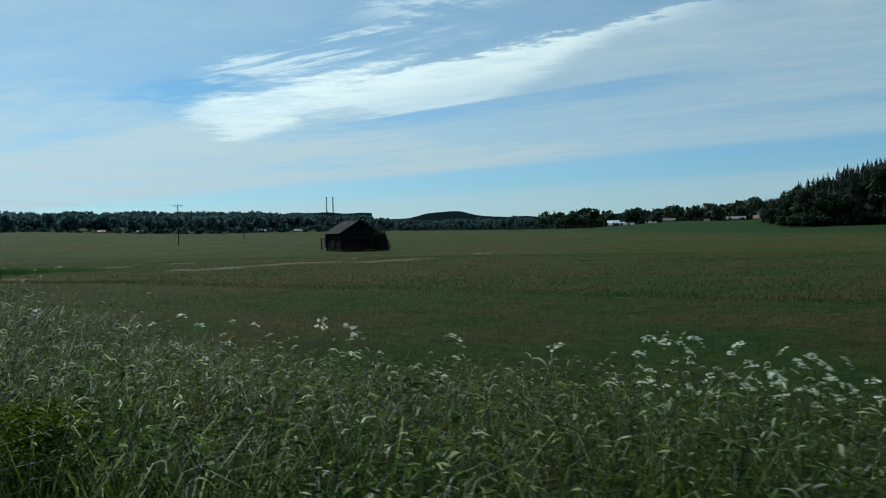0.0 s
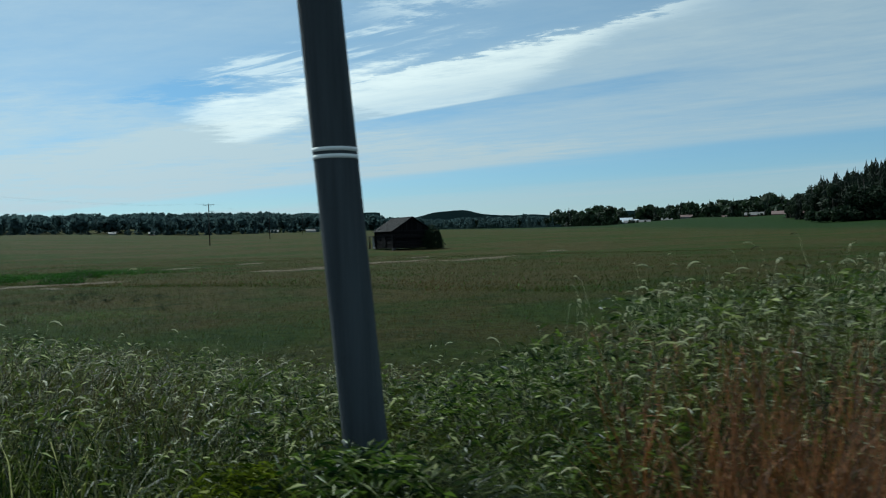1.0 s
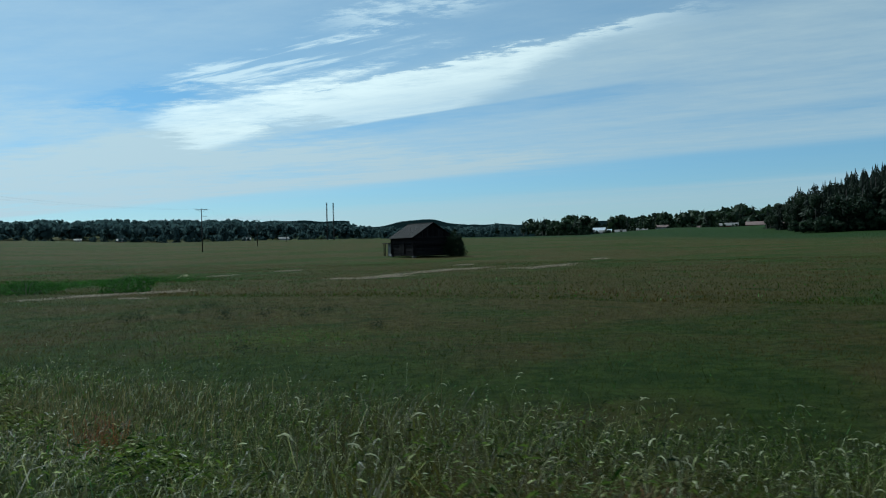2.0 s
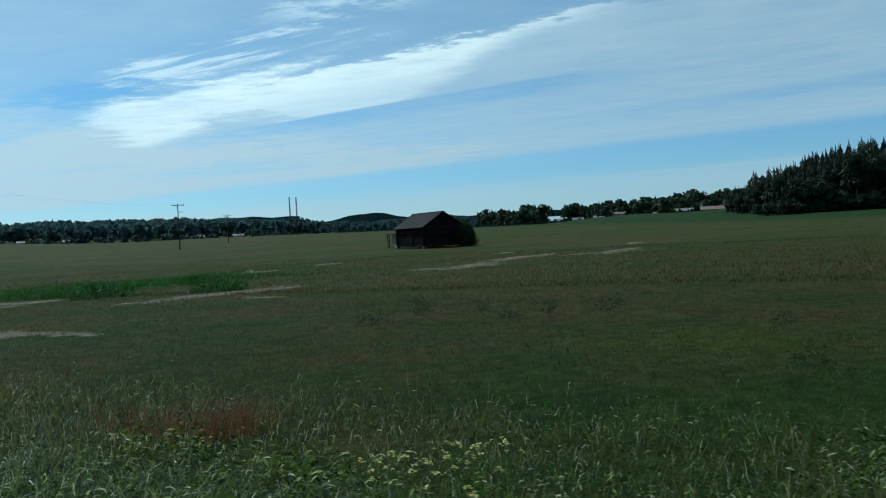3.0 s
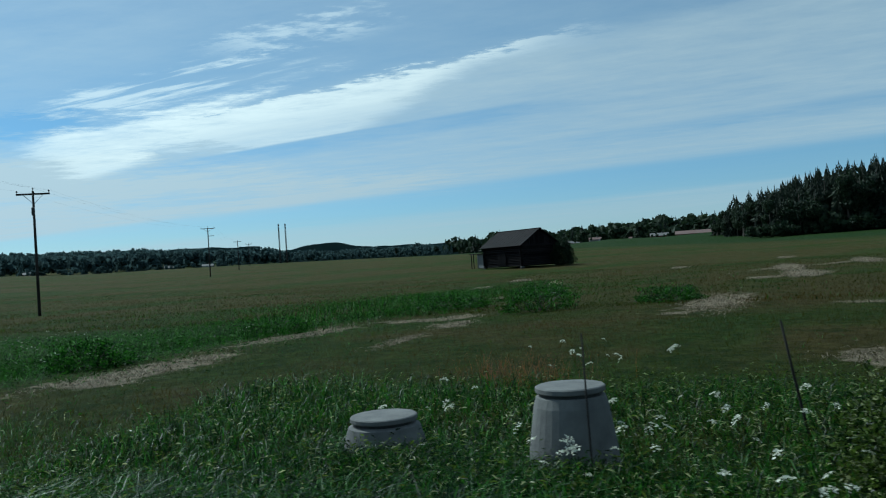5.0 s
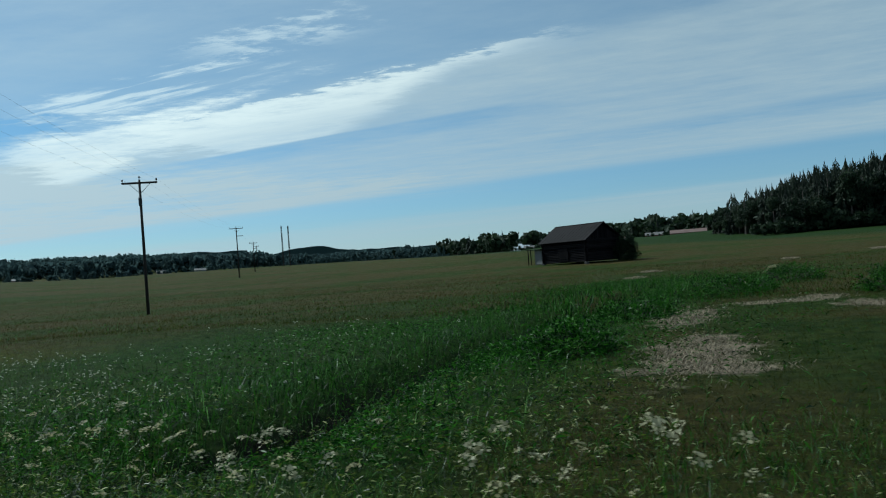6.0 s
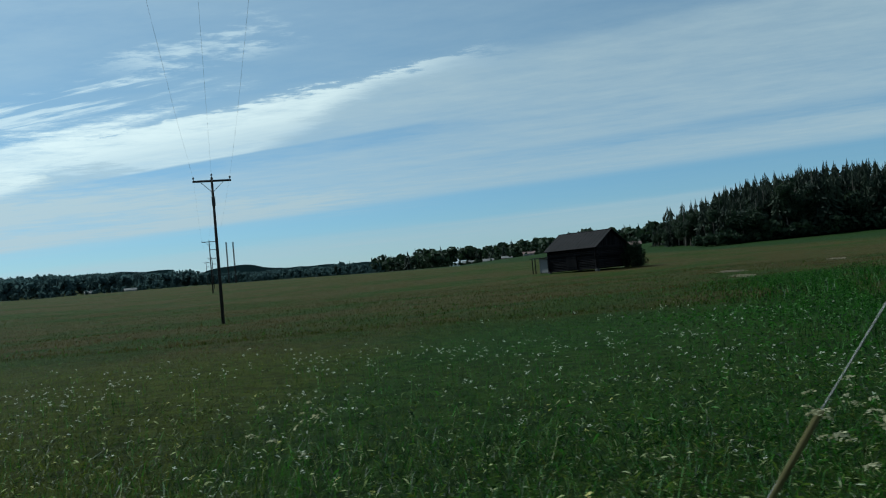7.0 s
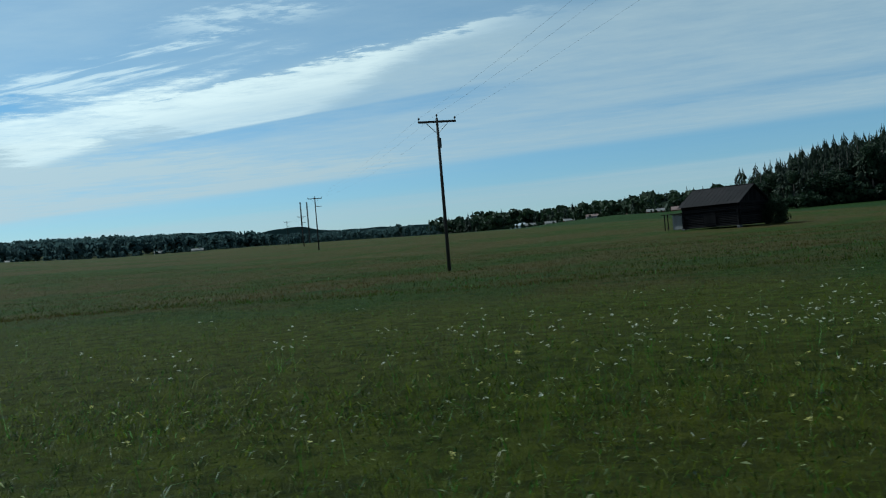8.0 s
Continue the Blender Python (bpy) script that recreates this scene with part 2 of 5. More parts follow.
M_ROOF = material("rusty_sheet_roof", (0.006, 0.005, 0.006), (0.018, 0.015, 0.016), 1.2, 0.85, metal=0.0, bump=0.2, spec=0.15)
M_ASPHALT = material("asphalt", (0.035, 0.035, 0.036), (0.075, 0.073, 0.07), 20.0, 0.9, bump=0.3)
M_SIGNYELLOW = material("sign_yellow", (0.36, 0.32, 0.19), (0.54, 0.48, 0.31), 5.0, 0.45, bump=0.03)
M_SIGNRED = material("sign_red", (0.19, 0.125, 0.115), (0.30, 0.20, 0.18), 5.0, 0.45, bump=0.03)
M_BLACK = material("paint_black", (0.012, 0.012, 0.012), (0.03, 0.03, 0.03), 8.0, 0.5, bump=0.03)
M_BOX = material("grey_box_paint", (0.014, 0.028, 0.032), (0.038, 0.060, 0.064), 6.0, 0.55, bump=0.06)
M_WHITE = material("white_paint", (0.62, 0.62, 0.60), (0.84, 0.84, 0.82), 3.0, 0.7, bump=0.05)
# darker copy of the white paint: the walls' shade put into the colour
M_SHADEDWHITE = material("shaded_white_wall", (0.16, 0.16, 0.155), (0.30, 0.30, 0.29), 3.0, 0.8, bump=0.05)
M_REDWALL = material("red_ochre_wall", (0.07, 0.024, 0.018), (0.13, 0.045, 0.034), 3.0, 0.85, bump=0.1)
M_GREYROOF = material("grey_roof", (0.10, 0.095, 0.09), (0.22, 0.20, 0.19), 2.0, 0.6, bump=0.1)
M_TINROOF = material("bright_tin_roof", (0.50, 0.52, 0.54), (0.72, 0.74, 0.76), 2.0, 0.4, metal=0.4, bump=0.05)
M_GLASS = material("window_glass", (0.02, 0.025, 0.03), (0.05, 0.06, 0.07), 2.0, 0.08, bump=0, spec=0.8)
M_PINKROOF = material("faded_red_roof", (0.12, 0.075, 0.065), (0.20, 0.13, 0.115), 1.0, 0.7, bump=0.1)
# haze of the distance put into the leaf colour: paler and bluer
M_FAR_HAZED = material("far_forest_hazed", (0.044, 0.071, 0.074), (0.062, 0.094, 0.091), 0.03, 0.9, bump=0, spec=0.02, translucent=0.55)
M_WOODSTICK = material("peeled_stick", (0.20, 0.16, 0.11), (0.42, 0.36, 0.27), 9.0, 0.8, bump=0.2, stretch=(1, 1, 0.1))


# ---- the lie of the land ----
CX, CY, RAD = -348.28, -225.82, 415.08         # the road bends gently about this point
A0 = math.atan2(-CY, -CX)


def to_sd(x, y):
    """Metres along the road and out from the eye's line, towards the field."""
    vx, vy = np.asarray(x) - CX, np.asarray(y) - CY
    return (np.arctan2(vy, vx) - A0) * RAD, np.hypot(vx, vy) - RAD


def to_xy(s, d):
    a = A0 + np.asarray(s) / RAD
    return CX + (RAD + d) * np.cos(a), CY + (RAD + d) * np.sin(a)


def smooth(v, lo, hi):
    u = np.clip((np.asarray(v, float) - lo) / (hi - lo), 0, 1)
    return u * u * (3 - 2 * u)


def wobble(x, y):
    return (np.sin(x * 0.31 + 1.3 * np.sin(y * 0.23)) + np.sin(y * 0.37 + 1.7 * np.sin(x * 0.19 + 2.0)) + 0.6 * np.sin((x + y) * 0.83)) / 2.6


def height(x, y):
    x, y = np.asarray(x, float), np.asarray(y, float)
    s, d = to_sd(x, y)
    road = -0.00725 * np.clip(s, -40, 150)
    r = np.hypot(x + 30, y - 40)
    az = np.degrees(np.arctan2(x + 30, y - 40))
    slope = 0.041 - 0.011 * smooth(az, -8, 4) - 0.007 * smooth(az, 10, 32) - 0.010 * smooth(az, 33, 50)
    rise = 620 * (1 - np.exp(-np.maximum(r - 112, 0) / 620))
    field = -1.2 + slope * rise * (1 - smooth(np.abs(az - 15), 75, 120)) + 0.10 * wobble(x * 0.6, y * 0.6)
    field = field + 22.0 * np.exp(-((x - 502) ** 2 + (y - 394) ** 2) / (2 * 70.0 ** 2))
    field = field + 0.25 * smooth(r, 40, 120) * wobble(x * 0.08, y * 0.08)
    field = field + 22.0 * smooth(r, 950, 1500) * (1 - smooth(az, 6, 22)) * (1 - smooth(-az, 45, 70))
    field = field + 5.0 * np.exp(-((r - 720) / 130.0) ** 2) * smooth(az, 33, 37) * (1 - smooth(az, 44, 50))
    # the ditch that runs from the verge out to the barn
    sc = 81.2 - 0.12 * np.maximum(d - 14, 0)
    field = field - 0.95 * np.exp(-((s - sc) / 0.9) ** 2) * smooth(d, 6, 9) * (1 - smooth(d, 30, 48))
    reach = 11.0 - 4.5 * smooth(s, 16, 28)
    w = smooth(d, 1.7, reach)
    right = road * (1 - w) + field * w
    wl = smooth(-d, 7.5, 13)
    left = road * (1 - wl) - 1.0 * wl
    return np.where(d > 0, right, left)


def mesh_from(name, verts, faces, mat, smooth_shade=False):
    me = bpy.data.meshes.new(name)
    me.from_pydata(verts, [], faces)
    me.materials.append(mat)
    if smooth_shade:
        me.polygons.foreach_set("use_smooth", [True] * len(me.polygons))
    return me


def grid_axis(lo, hi, step, far, grow=1.16):
    mid = list(np.arange(lo, hi + step * 0.5, step))
    out, v, w = [], hi, step
    while v < far:
        w *= grow
        v += w
        out.append(v)
    neg, v, w = [], lo, step
    while v > -far:
        w *= grow
        v -= w
        neg.append(v)
    return np.array(neg[::-1] + mid + out)


def ground_material():
    mat = bpy.data.materials.new("meadow")
    mat.use_nodes = True
    g = Nodes(mat.node_tree)
    tc = g("ShaderNodeTexCoord").outputs["Object"]
    fine = g.noise(tc, 3.0, 8.0, 0.7)
    mid = g.noise(tc, 0.22, 5.0, 0.6)
    big = g.noise(g("ShaderNodeMapping", Vector=tc, Rotation=(0, 0, 0.5), Scale=(0.45, 1.3, 1.0)).outputs[0], 0.04, 5.0, 0.6)
    green = g.mix(g.step(fine, 0.3, 0.7), (0.010, 0.024, 0.002, 1), (0.039, 0.058, 0.009, 1))
    brown = g.mix(g.step(fine, 0.3, 0.7), (0.026, 0.024, 0.006, 1), (0.070, 0.056, 0.017, 1))
    col = g.mix(g.step(g.m("ADD", g.m("MULTIPLY", mid, 0.4), g.m("MULTIPLY", big, 0.7)), 0.46, 0.60), green, brown)
    tuft = g.step(g.noise(tc, 0.55, 5.0, 0.62), 0.54, 0.66)
    col = g.mix(g.m("MULTIPLY", tuft, 0.6), col, (0.012, 0.027, 0.003, 1))
    crop = g("ShaderNodeSeparateXYZ", Vector=tc)
    east = g.step(g.m("ADD", crop.outputs[0], g.m("MULTIPLY", g.m("SUBTRACT", big, 0.5), 90.0)), 130, 230)
    col = g.mix(g.m("MULTIPLY", east, 0.95), col, g.mix(fine, (0.008, 0.022, 0.004, 1), (0.022, 0.042, 0.010, 1)))
    at = g("ShaderNodeAttribute", props={"attribute_name": "straw"}).outputs["Fac"]
    pale = g.mix(g.step(g.noise(tc, 1.4, 6.0, 0.7), 0.35, 0.65), (0.085, 0.070, 0.046, 1), (0.27, 0.22, 0.155, 1))
    col = g.mix(g.step(g.m("ADD", at, g.m("MULTIPLY", g.m("SUBTRACT", g.noise(tc, 0.75, 6.0, 0.66), 0.5), 2.4)), 0.48, 0.86), col, pale)
    damp = g("ShaderNodeAttribute", props={"attribute_name": "damp"}).outputs["Fac"]
    col = g.mix(g.m("MULTIPLY", g.step(g.m("ADD", damp, g.m("MULTIPLY", g.m("SUBTRACT", mid, 0.5), 0.8)), 0.2, 0.7), 0.85), col, g.mix(g.step(fine, 0.3, 0.7), (0.006, 0.020, 0.002, 1), (0.028, 0.062, 0.007, 1)))
    olive = g("ShaderNodeAttribute", props={"attribute_name": "olive"}).outputs["Fac"]
    col = g.mix(g.m("MULTIPLY", g.step(g.m("ADD", olive, g.m("MULTIPLY", g.m("SUBTRACT", mid, 0.5), 1.2)), 0.25, 0.75), 0.85), col, g.mix(g.step(fine, 0.3, 0.7), (0.016, 0.022, 0.001, 1), (0.062, 0.070, 0.006, 1)))
    # near-black bed of the ditch: its shade mixed into the ground colour
    bed_shade = g("ShaderNodeAttribute", props={"attribute_name": "bed_shade"}).outputs["Fac"]
    col = g.mix(g.step(g.m("ADD", bed_shade, g.m("MULTIPLY", g.m("SUBTRACT", g.noise(tc, 1.1, 6.0, 0.7), 0.5), 0.8)), 0.35, 0.7), col, (0.006, 0.007, 0.004, 1))
    bsdf = g("ShaderNodeBsdfPrincipled", Base_Color=col, Roughness=0.95)
    bsdf.inputs["Specular IOR Level"].default_value = 0.05
    bn = g("ShaderNodeBump", Strength=0.9, Distance=0.25, Height=g.noise(tc, 5.0, 8.0, 0.75))
    mat.node_tree.links.new(bn.outputs[0], bsdf.inputs["Normal"])
    out = g("ShaderNodeOutputMaterial")
    mat.node_tree.links.new(bsdf.outputs[0], out.inputs[0])
    return mat


# pale lodged straw: along, out, half length along, half length out, turn
STRAW = [(75.9, 15.4, 1.15, 3.6, 6), (75.4, 13.2, 1.2, 0.7, 0), (76.2, 23.4, 1.0, 3.8, 10), (73.6, 27.0, 1.5, 0.9, 12), (71.7, 24.6, 0.7, 1.6, 0), (72.4, 28.0, 0.8, 1.0, 0),
         (60.4, 15.5, 1.5, 1.5, 0), (58.3, 16.3, 1.7, 0.5, 0), (64.2, 31.0, 1.1, 6.2, 12), (59.8, 27.9, 1.3, 0.6, 0), (71.4, 19.6, 0.4, 2.0, 18),
         (60.9, 66.0, 0.95, 8.4, 29), (55.6, 75.6, 0.85, 6.0, 38), (60.6, 53.2, 1.1, 4.6, 29), (62.6, 50.4, 0.9, 1.4, 0), (69.0, 88.0, 0.6, 2.0, 20), (60.0, 108.0, 0.7, 2.0, 20),
         (79.9, 58.6, 0.6, 2.2, 0), (79.4, 68.8, 0.7, 2.0, 0), (74.1, 40.7, 0.6, 1.6, 0), (92.8, 6.7, 0.8, 0.4, 0)]


def straw_at(x, y):
    s, d = to_sd(x, y)
    out = np.zeros_like(s)
    for a, b, la, lb, turn in STRAW:
        c, n = math.cos(radians(turn)), math.sin(radians(turn))
        u, v = (s - a) * c + (d - b) * n, -(s - a) * n + (d - b) * c
        out = np.maximum(out, np.clip(1.25 - 0.5 * np.hypot(u / (0.62 * la), v / (0.62 * lb)), 0, 1))
    return out


def make_ground():
    xs, ys = grid_axis(-130, 60, 1.0, 4600), grid_axis(-12, 190, 1.0, 4600)
    gx, gy = np.meshgrid(xs, ys)
    z = height(gx, gy)
    nx, ny = len(xs), len(ys)
    verts = np.stack([gx.ravel(), gy.ravel(), z.ravel()], 1)
    i = np.arange(nx * ny).reshape(ny, nx)
    faces = np.stack([i[:-1, :-1].ravel(), i[:-1, 1:].ravel(), i[1:, 1:].ravel(), i[1:, :-1].ravel()], 1)
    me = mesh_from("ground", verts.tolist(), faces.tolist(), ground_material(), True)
    at = me.attributes.new("straw", "FLOAT", "POINT")
    at.data.foreach_set("value", straw_at(gx.ravel(), gy.ravel()).astype(np.float32))
    # the shade in the bed of the ditch, put into the ground colour
    gs, gd = to_sd(gx.ravel(), gy.ravel())
    damp = smooth(gs, 75, 81) * (1 - 0.85 * smooth(gs, 88, 98)) * (1 - smooth(gd, 20, 38)) * smooth(gd, 0, 3)
    me.attributes.new("damp", "FLOAT", "POINT").data.foreach_set("value", damp.astype(np.float32))
    olive = smooth(gs, 88, 98) * (1 - smooth(gs, 135, 160)) * (1 - smooth(gd, 14, 34)) * smooth(gd, 0, 3) + 0.8 * np.exp(-((gs - 40.8) / 3.2) ** 2 - ((gd - 16.5) / 3.2) ** 2)
    me.attributes.new("olive", "FLOAT", "POINT").data.foreach_set("value", olive.astype(np.float32))
    bed_shade = np.exp(-((gs - (81.2 - 0.12 * np.maximum(gd - 14, 0))) / 1.1) ** 2) * smooth(gd, 4.5, 6.5) * (1 - smooth(gd, 30, 45))
    me.attributes.new("bed_shade", "FLOAT", "POINT").data.foreach_set("value", bed_shade.astype(np.float32))
    tagged(new("ground", me), "rough meadow of green and brown grass", "meadow", kind="structure")
    # the road under the car
    ss = np.arange(-60, 190, 4.0)
    v, f = [], []
    for s in ss:
        for d in (-5.6, 1.5):
            x, y = to_xy(s, d)
            zz = -0.00725 * min(max(s, -40), 150)
            v += [(x, y, zz + 0.035), (x, y, zz - 0.25)]
    for k in range(len(ss) - 1):
        a, b = 4 * k, 4 * k + 4
        f += [(a, a + 2, b + 2, b), (a + 2, a + 3, b + 3, b + 2), (a + 1, a, b, b + 1)]
    tagged(new("road", mesh_from("road", v, f, M_ASPHALT)), "narrow grey asphalt country road", "road", kind="structure")


make_ground()


# ---- small builders ----
def thing(name, at, label, category, group="", turn=0.0):
    ob = new(name)
    ob.matrix_world = pose(*at, 0, 0, turn)
    return tagged(ob, label, category, group)


def part(name, bm, mat, parent, label="", smooth_shade=False, at=None):
    me = bpy.data.meshes.new(name)
    bm.to_mesh(me)
    bm.free()
    me.materials.append(mat)
    if smooth_shade:
        me.polygons.foreach_set("use_smooth", [True] * len(me.polygons))
    ob = new(name, me)
    ob.parent = parent
    if at is not None:
        ob.matrix_basis = at
    return tagged(ob, label)


def share(name, me, parent, m):
    ob = new(name, me)
    ob.parent = parent
    ob.matrix_basis = m
    return ob


def box(bm, lo, hi, bevel=0.0):
    c = [(a + b) / 2 for a, b in zip(lo, hi)]
    sz = [abs(b - a) for a, b in zip(lo, hi)]
    r = bmesh.ops.create_cube(bm, size=1.0, matrix=Matrix.LocRotScale(c, None, sz))
    if bevel:
        es = list({e for v in r["verts"] for e in v.link_edges})
        bmesh.ops.bevel(bm, geom=es, offset=bevel, segments=1, affect="EDGES", profile=0.5)
    return bm


def tube(bm, pts, radii, sides=10, cap=True):
    """A round bar through points."""
    pts = [Vector(p) for p in pts]
    if not hasattr(radii, "__len__"):
        radii = [radii] * len(pts)
    rings = []
    for i, p in enumerate(pts):
        t = (pts[min(i + 1, len(pts) - 1)] - pts[max(i - 1, 0)]).normalized()
        side = t.cross(Vector((0.31, 0.95, 0.05))).normalized() if abs(t.z) > 0.5 else t.cross(Vector((0, 0, 1))).normalized()
        up = t.cross(side)
        rings.append([bm.verts.new(p + radii[i] * (math.cos(a) * side + math.sin(a) * up)) for a in (2 * math.pi * j / sides for j in range(sides))])
    for a, b in zip(rings, rings[1:]):
        for j in range(sides):
            bm.faces.new((a[j], a[(j + 1) % sides], b[(j + 1) % sides], b[j]))
    if cap:
        bm.faces.new(rings[0][::-1])
        bm.faces.new(rings[-1])
    return bm


def B():
    return bmesh.new()


# ---- far country ----
def conifer_mesh(h, spread, seed, whorls=13, arms=8):
    """Whorls of drooping sprays, uneven and gappy, with a thin leader."""
    rng = random.Random(seed)
    v, f = [], []
    dz = h / whorls
    bare = [(rng.uniform(0, 6.28), rng.uniform(0.15, 0.7)) for _ in range(3)]
    taper = rng.uniform(0.50, 0.78)
    for i in range(whorls):
        u = i / (whorls - 1)
        z = h * (0.05 + 0.93 * u)
        r = spread * (1 - u) ** taper * rng.uniform(0.55, 1.20) + 0.014 * h
        for j in range(arms):
            a = 2 * math.pi * (j + rng.uniform(-0.45, 0.45)) / arms + i * 0.7
            thin = any(abs(u - bu) < 0.10 and math.cos(a - ba) > 0.5 for ba, bu in bare)
            if rng.random() < (0.6 if thin else 0.10):
                continue
            rr = r * rng.uniform(0.45, 1.20)
            da = 2.0 / arms * rng.uniform(0.6, 1.4)
            low = z - (0.7 + 0.7 * rng.random()) * dz - 0.28 * rr
            k = len(v)
            v += [(0.10 * rr * math.cos(a), 0.10 * rr * math.sin(a), z + 0.7 * dz), (0.75 * rr * math.cos(a - da), 0.75 * rr * math.sin(a - da), low + 0.7 * dz * rng.random()),
                  (1.1 * rr * math.cos(a), 1.1 * rr * math.sin(a), low + 0.5 * dz * rng.random()), (0.75 * rr * math.cos(a + da), 0.75 * rr * math.sin(a + da), low + 0.7 * dz * rng.random())]
            f += [(k, k + 1, k + 2), (k, k + 2, k + 3)]
    k = len(v)
    v += [(0.006 * h, 0, h * 0.93), (-0.004 * h, 0.005 * h, h * 0.93), (-0.004 * h, -0.005 * h, h * 0.93), (0, 0, h)]
    f += [(k, k + 1, k + 3), (k + 1, k + 2, k + 3), (k + 2, k, k + 3)]
    return v, f


def broad_crown(h, spread, seed, clumps=170, size=0.9, base=0.18):
    rng = random.Random(seed)
    lobes = [(rng.uniform(-.5, .5) * spread, rng.uniform(-.5, .5) * spread, h * rng.uniform(base + 0.2, 0.78), spread * rng.uniform(0.45, 0.7)) for _ in range(7)]
    v, f = [], []
    for _ in range(clumps):
        lx, ly, lz, lr = rng.choice(lobes)
        d = Vector((rng.gauss(0, 1), rng.gauss(0, 1), rng.gauss(0, 0.9))).normalized() * lr * rng.uniform(0.55, 1.08)
        c = Vector((lx, ly, lz)) + d
        if c.z < h * base * 0.6:
            continue
        n = (d.normalized() + 0.8 * Vector((rng.gauss(0, .6), rng.gauss(0, .6), rng.gauss(0, .6)))).normalized()
        a = n.cross(Vector((rng.gauss(0, 1), rng.gauss(0, 1), 0.3))).normalized()
        b = n.cross(a)
        s1, s2 = size * rng.uniform(0.5, 1.2), size * rng.uniform(0.4, 0.9)
        k = len(v)
        for p in range(5):
            t = 2 * math.pi * p / 5 + rng.uniform(-.3, .3)
            q = c + a * (math.cos(t) * s1) + b * (math.sin(t) * s2) + n * rng.uniform(-.15, .15) * size
            v.append(tuple(q))
        f.append((k, k + 1, k + 2, k + 3, k + 4))
    return v, f


CROWNS = {}


def crown_mesh(kind, i):
    if (kind, i) not in CROWNS:
        if kind == "spruce":
            v, f = conifer_mesh(20.0, 3.7 + 0.6 * (i % 3), 40 + i, 26, 12)
            CROWNS[kind, i] = mesh_from("crown", v, f, M_SPRUCE)
        else:
            v, f = broad_crown(14, 2.7 + 0.5 * (i % 4), 80 + i, 1300, 0.38)
            CROWNS[kind, i] = mesh_from("crown", v, f, M_BROAD)
    return CROWNS[kind, i]


def trunk_mesh():
    if "trunk" not in CROWNS:
        bm = tube(B(), [(0, 0, -1.0), (0, 0, 4), (0, 0, 13)], [0.28, 0.2, 0.06], 6)
        me = bpy.data.meshes.new("trunk")
        bm.to_mesh(me)
        bm.free()
        me.materials.append(M_BARK)
        CROWNS["trunk"] = me
    return CROWNS["trunk"]


def tree(kind, x, y, h, i, turn, label, group, fat=1.0):
    z = float(height(x, y))
    k = h / (20 if kind == "spruce" else 14)
    ob = thing("spruce_tree" if kind == "spruce" else "broadleaf_tree", (x, y, z), label, "tree", group, turn)
    share("trunk", trunk_mesh(), ob, Matrix.Diagonal((k, k, k, 1)))
    share("crown", crown_mesh(kind, i), ob, Matrix.Diagonal((k * fat, k * fat, k, 1)))
    return ob


def woods(name, spots, label, mat, kind):
    """Many far trees, uncountable, in one mesh."""
    V, F = [], []
    cache = {}
    n = 0
    for x, y, h, i, turn in spots:
        key = i % 6
        if key not in cache:
            if kind == "spruce":
                v, f = conifer_mesh(1.0, 0.21 + 0.03 * (i % 3), 300 + key, 14, 8)
            else:
                v, f = broad_crown(1.0, 0.40, 320 + key, 90, 0.15, 0.1)
            cache[key] = (np.array(v), f)
        v, f = cache[key]
        c, s_ = math.cos(turn), math.sin(turn)
        z = float(height(x, y)) - 0.4
        w = np.stack([x + h * (v[:, 0] * c - v[:, 1] * s_), y + h * (v[:, 0] * s_ + v[:, 1] * c), z + h * v[:, 2]], 1)
        V += w.tolist()
        F += [tuple(a + n for a in t) for t in f]
        n += len(v)
    tagged(new(name, mesh_from(name, V, F, mat)), label, "forest", kind="stuff")


def az_xy(az, r, ox=0.0, oy=0.0):
    a = radians(az)
    return ox + r * math.sin(a), oy + r * math.cos(a)


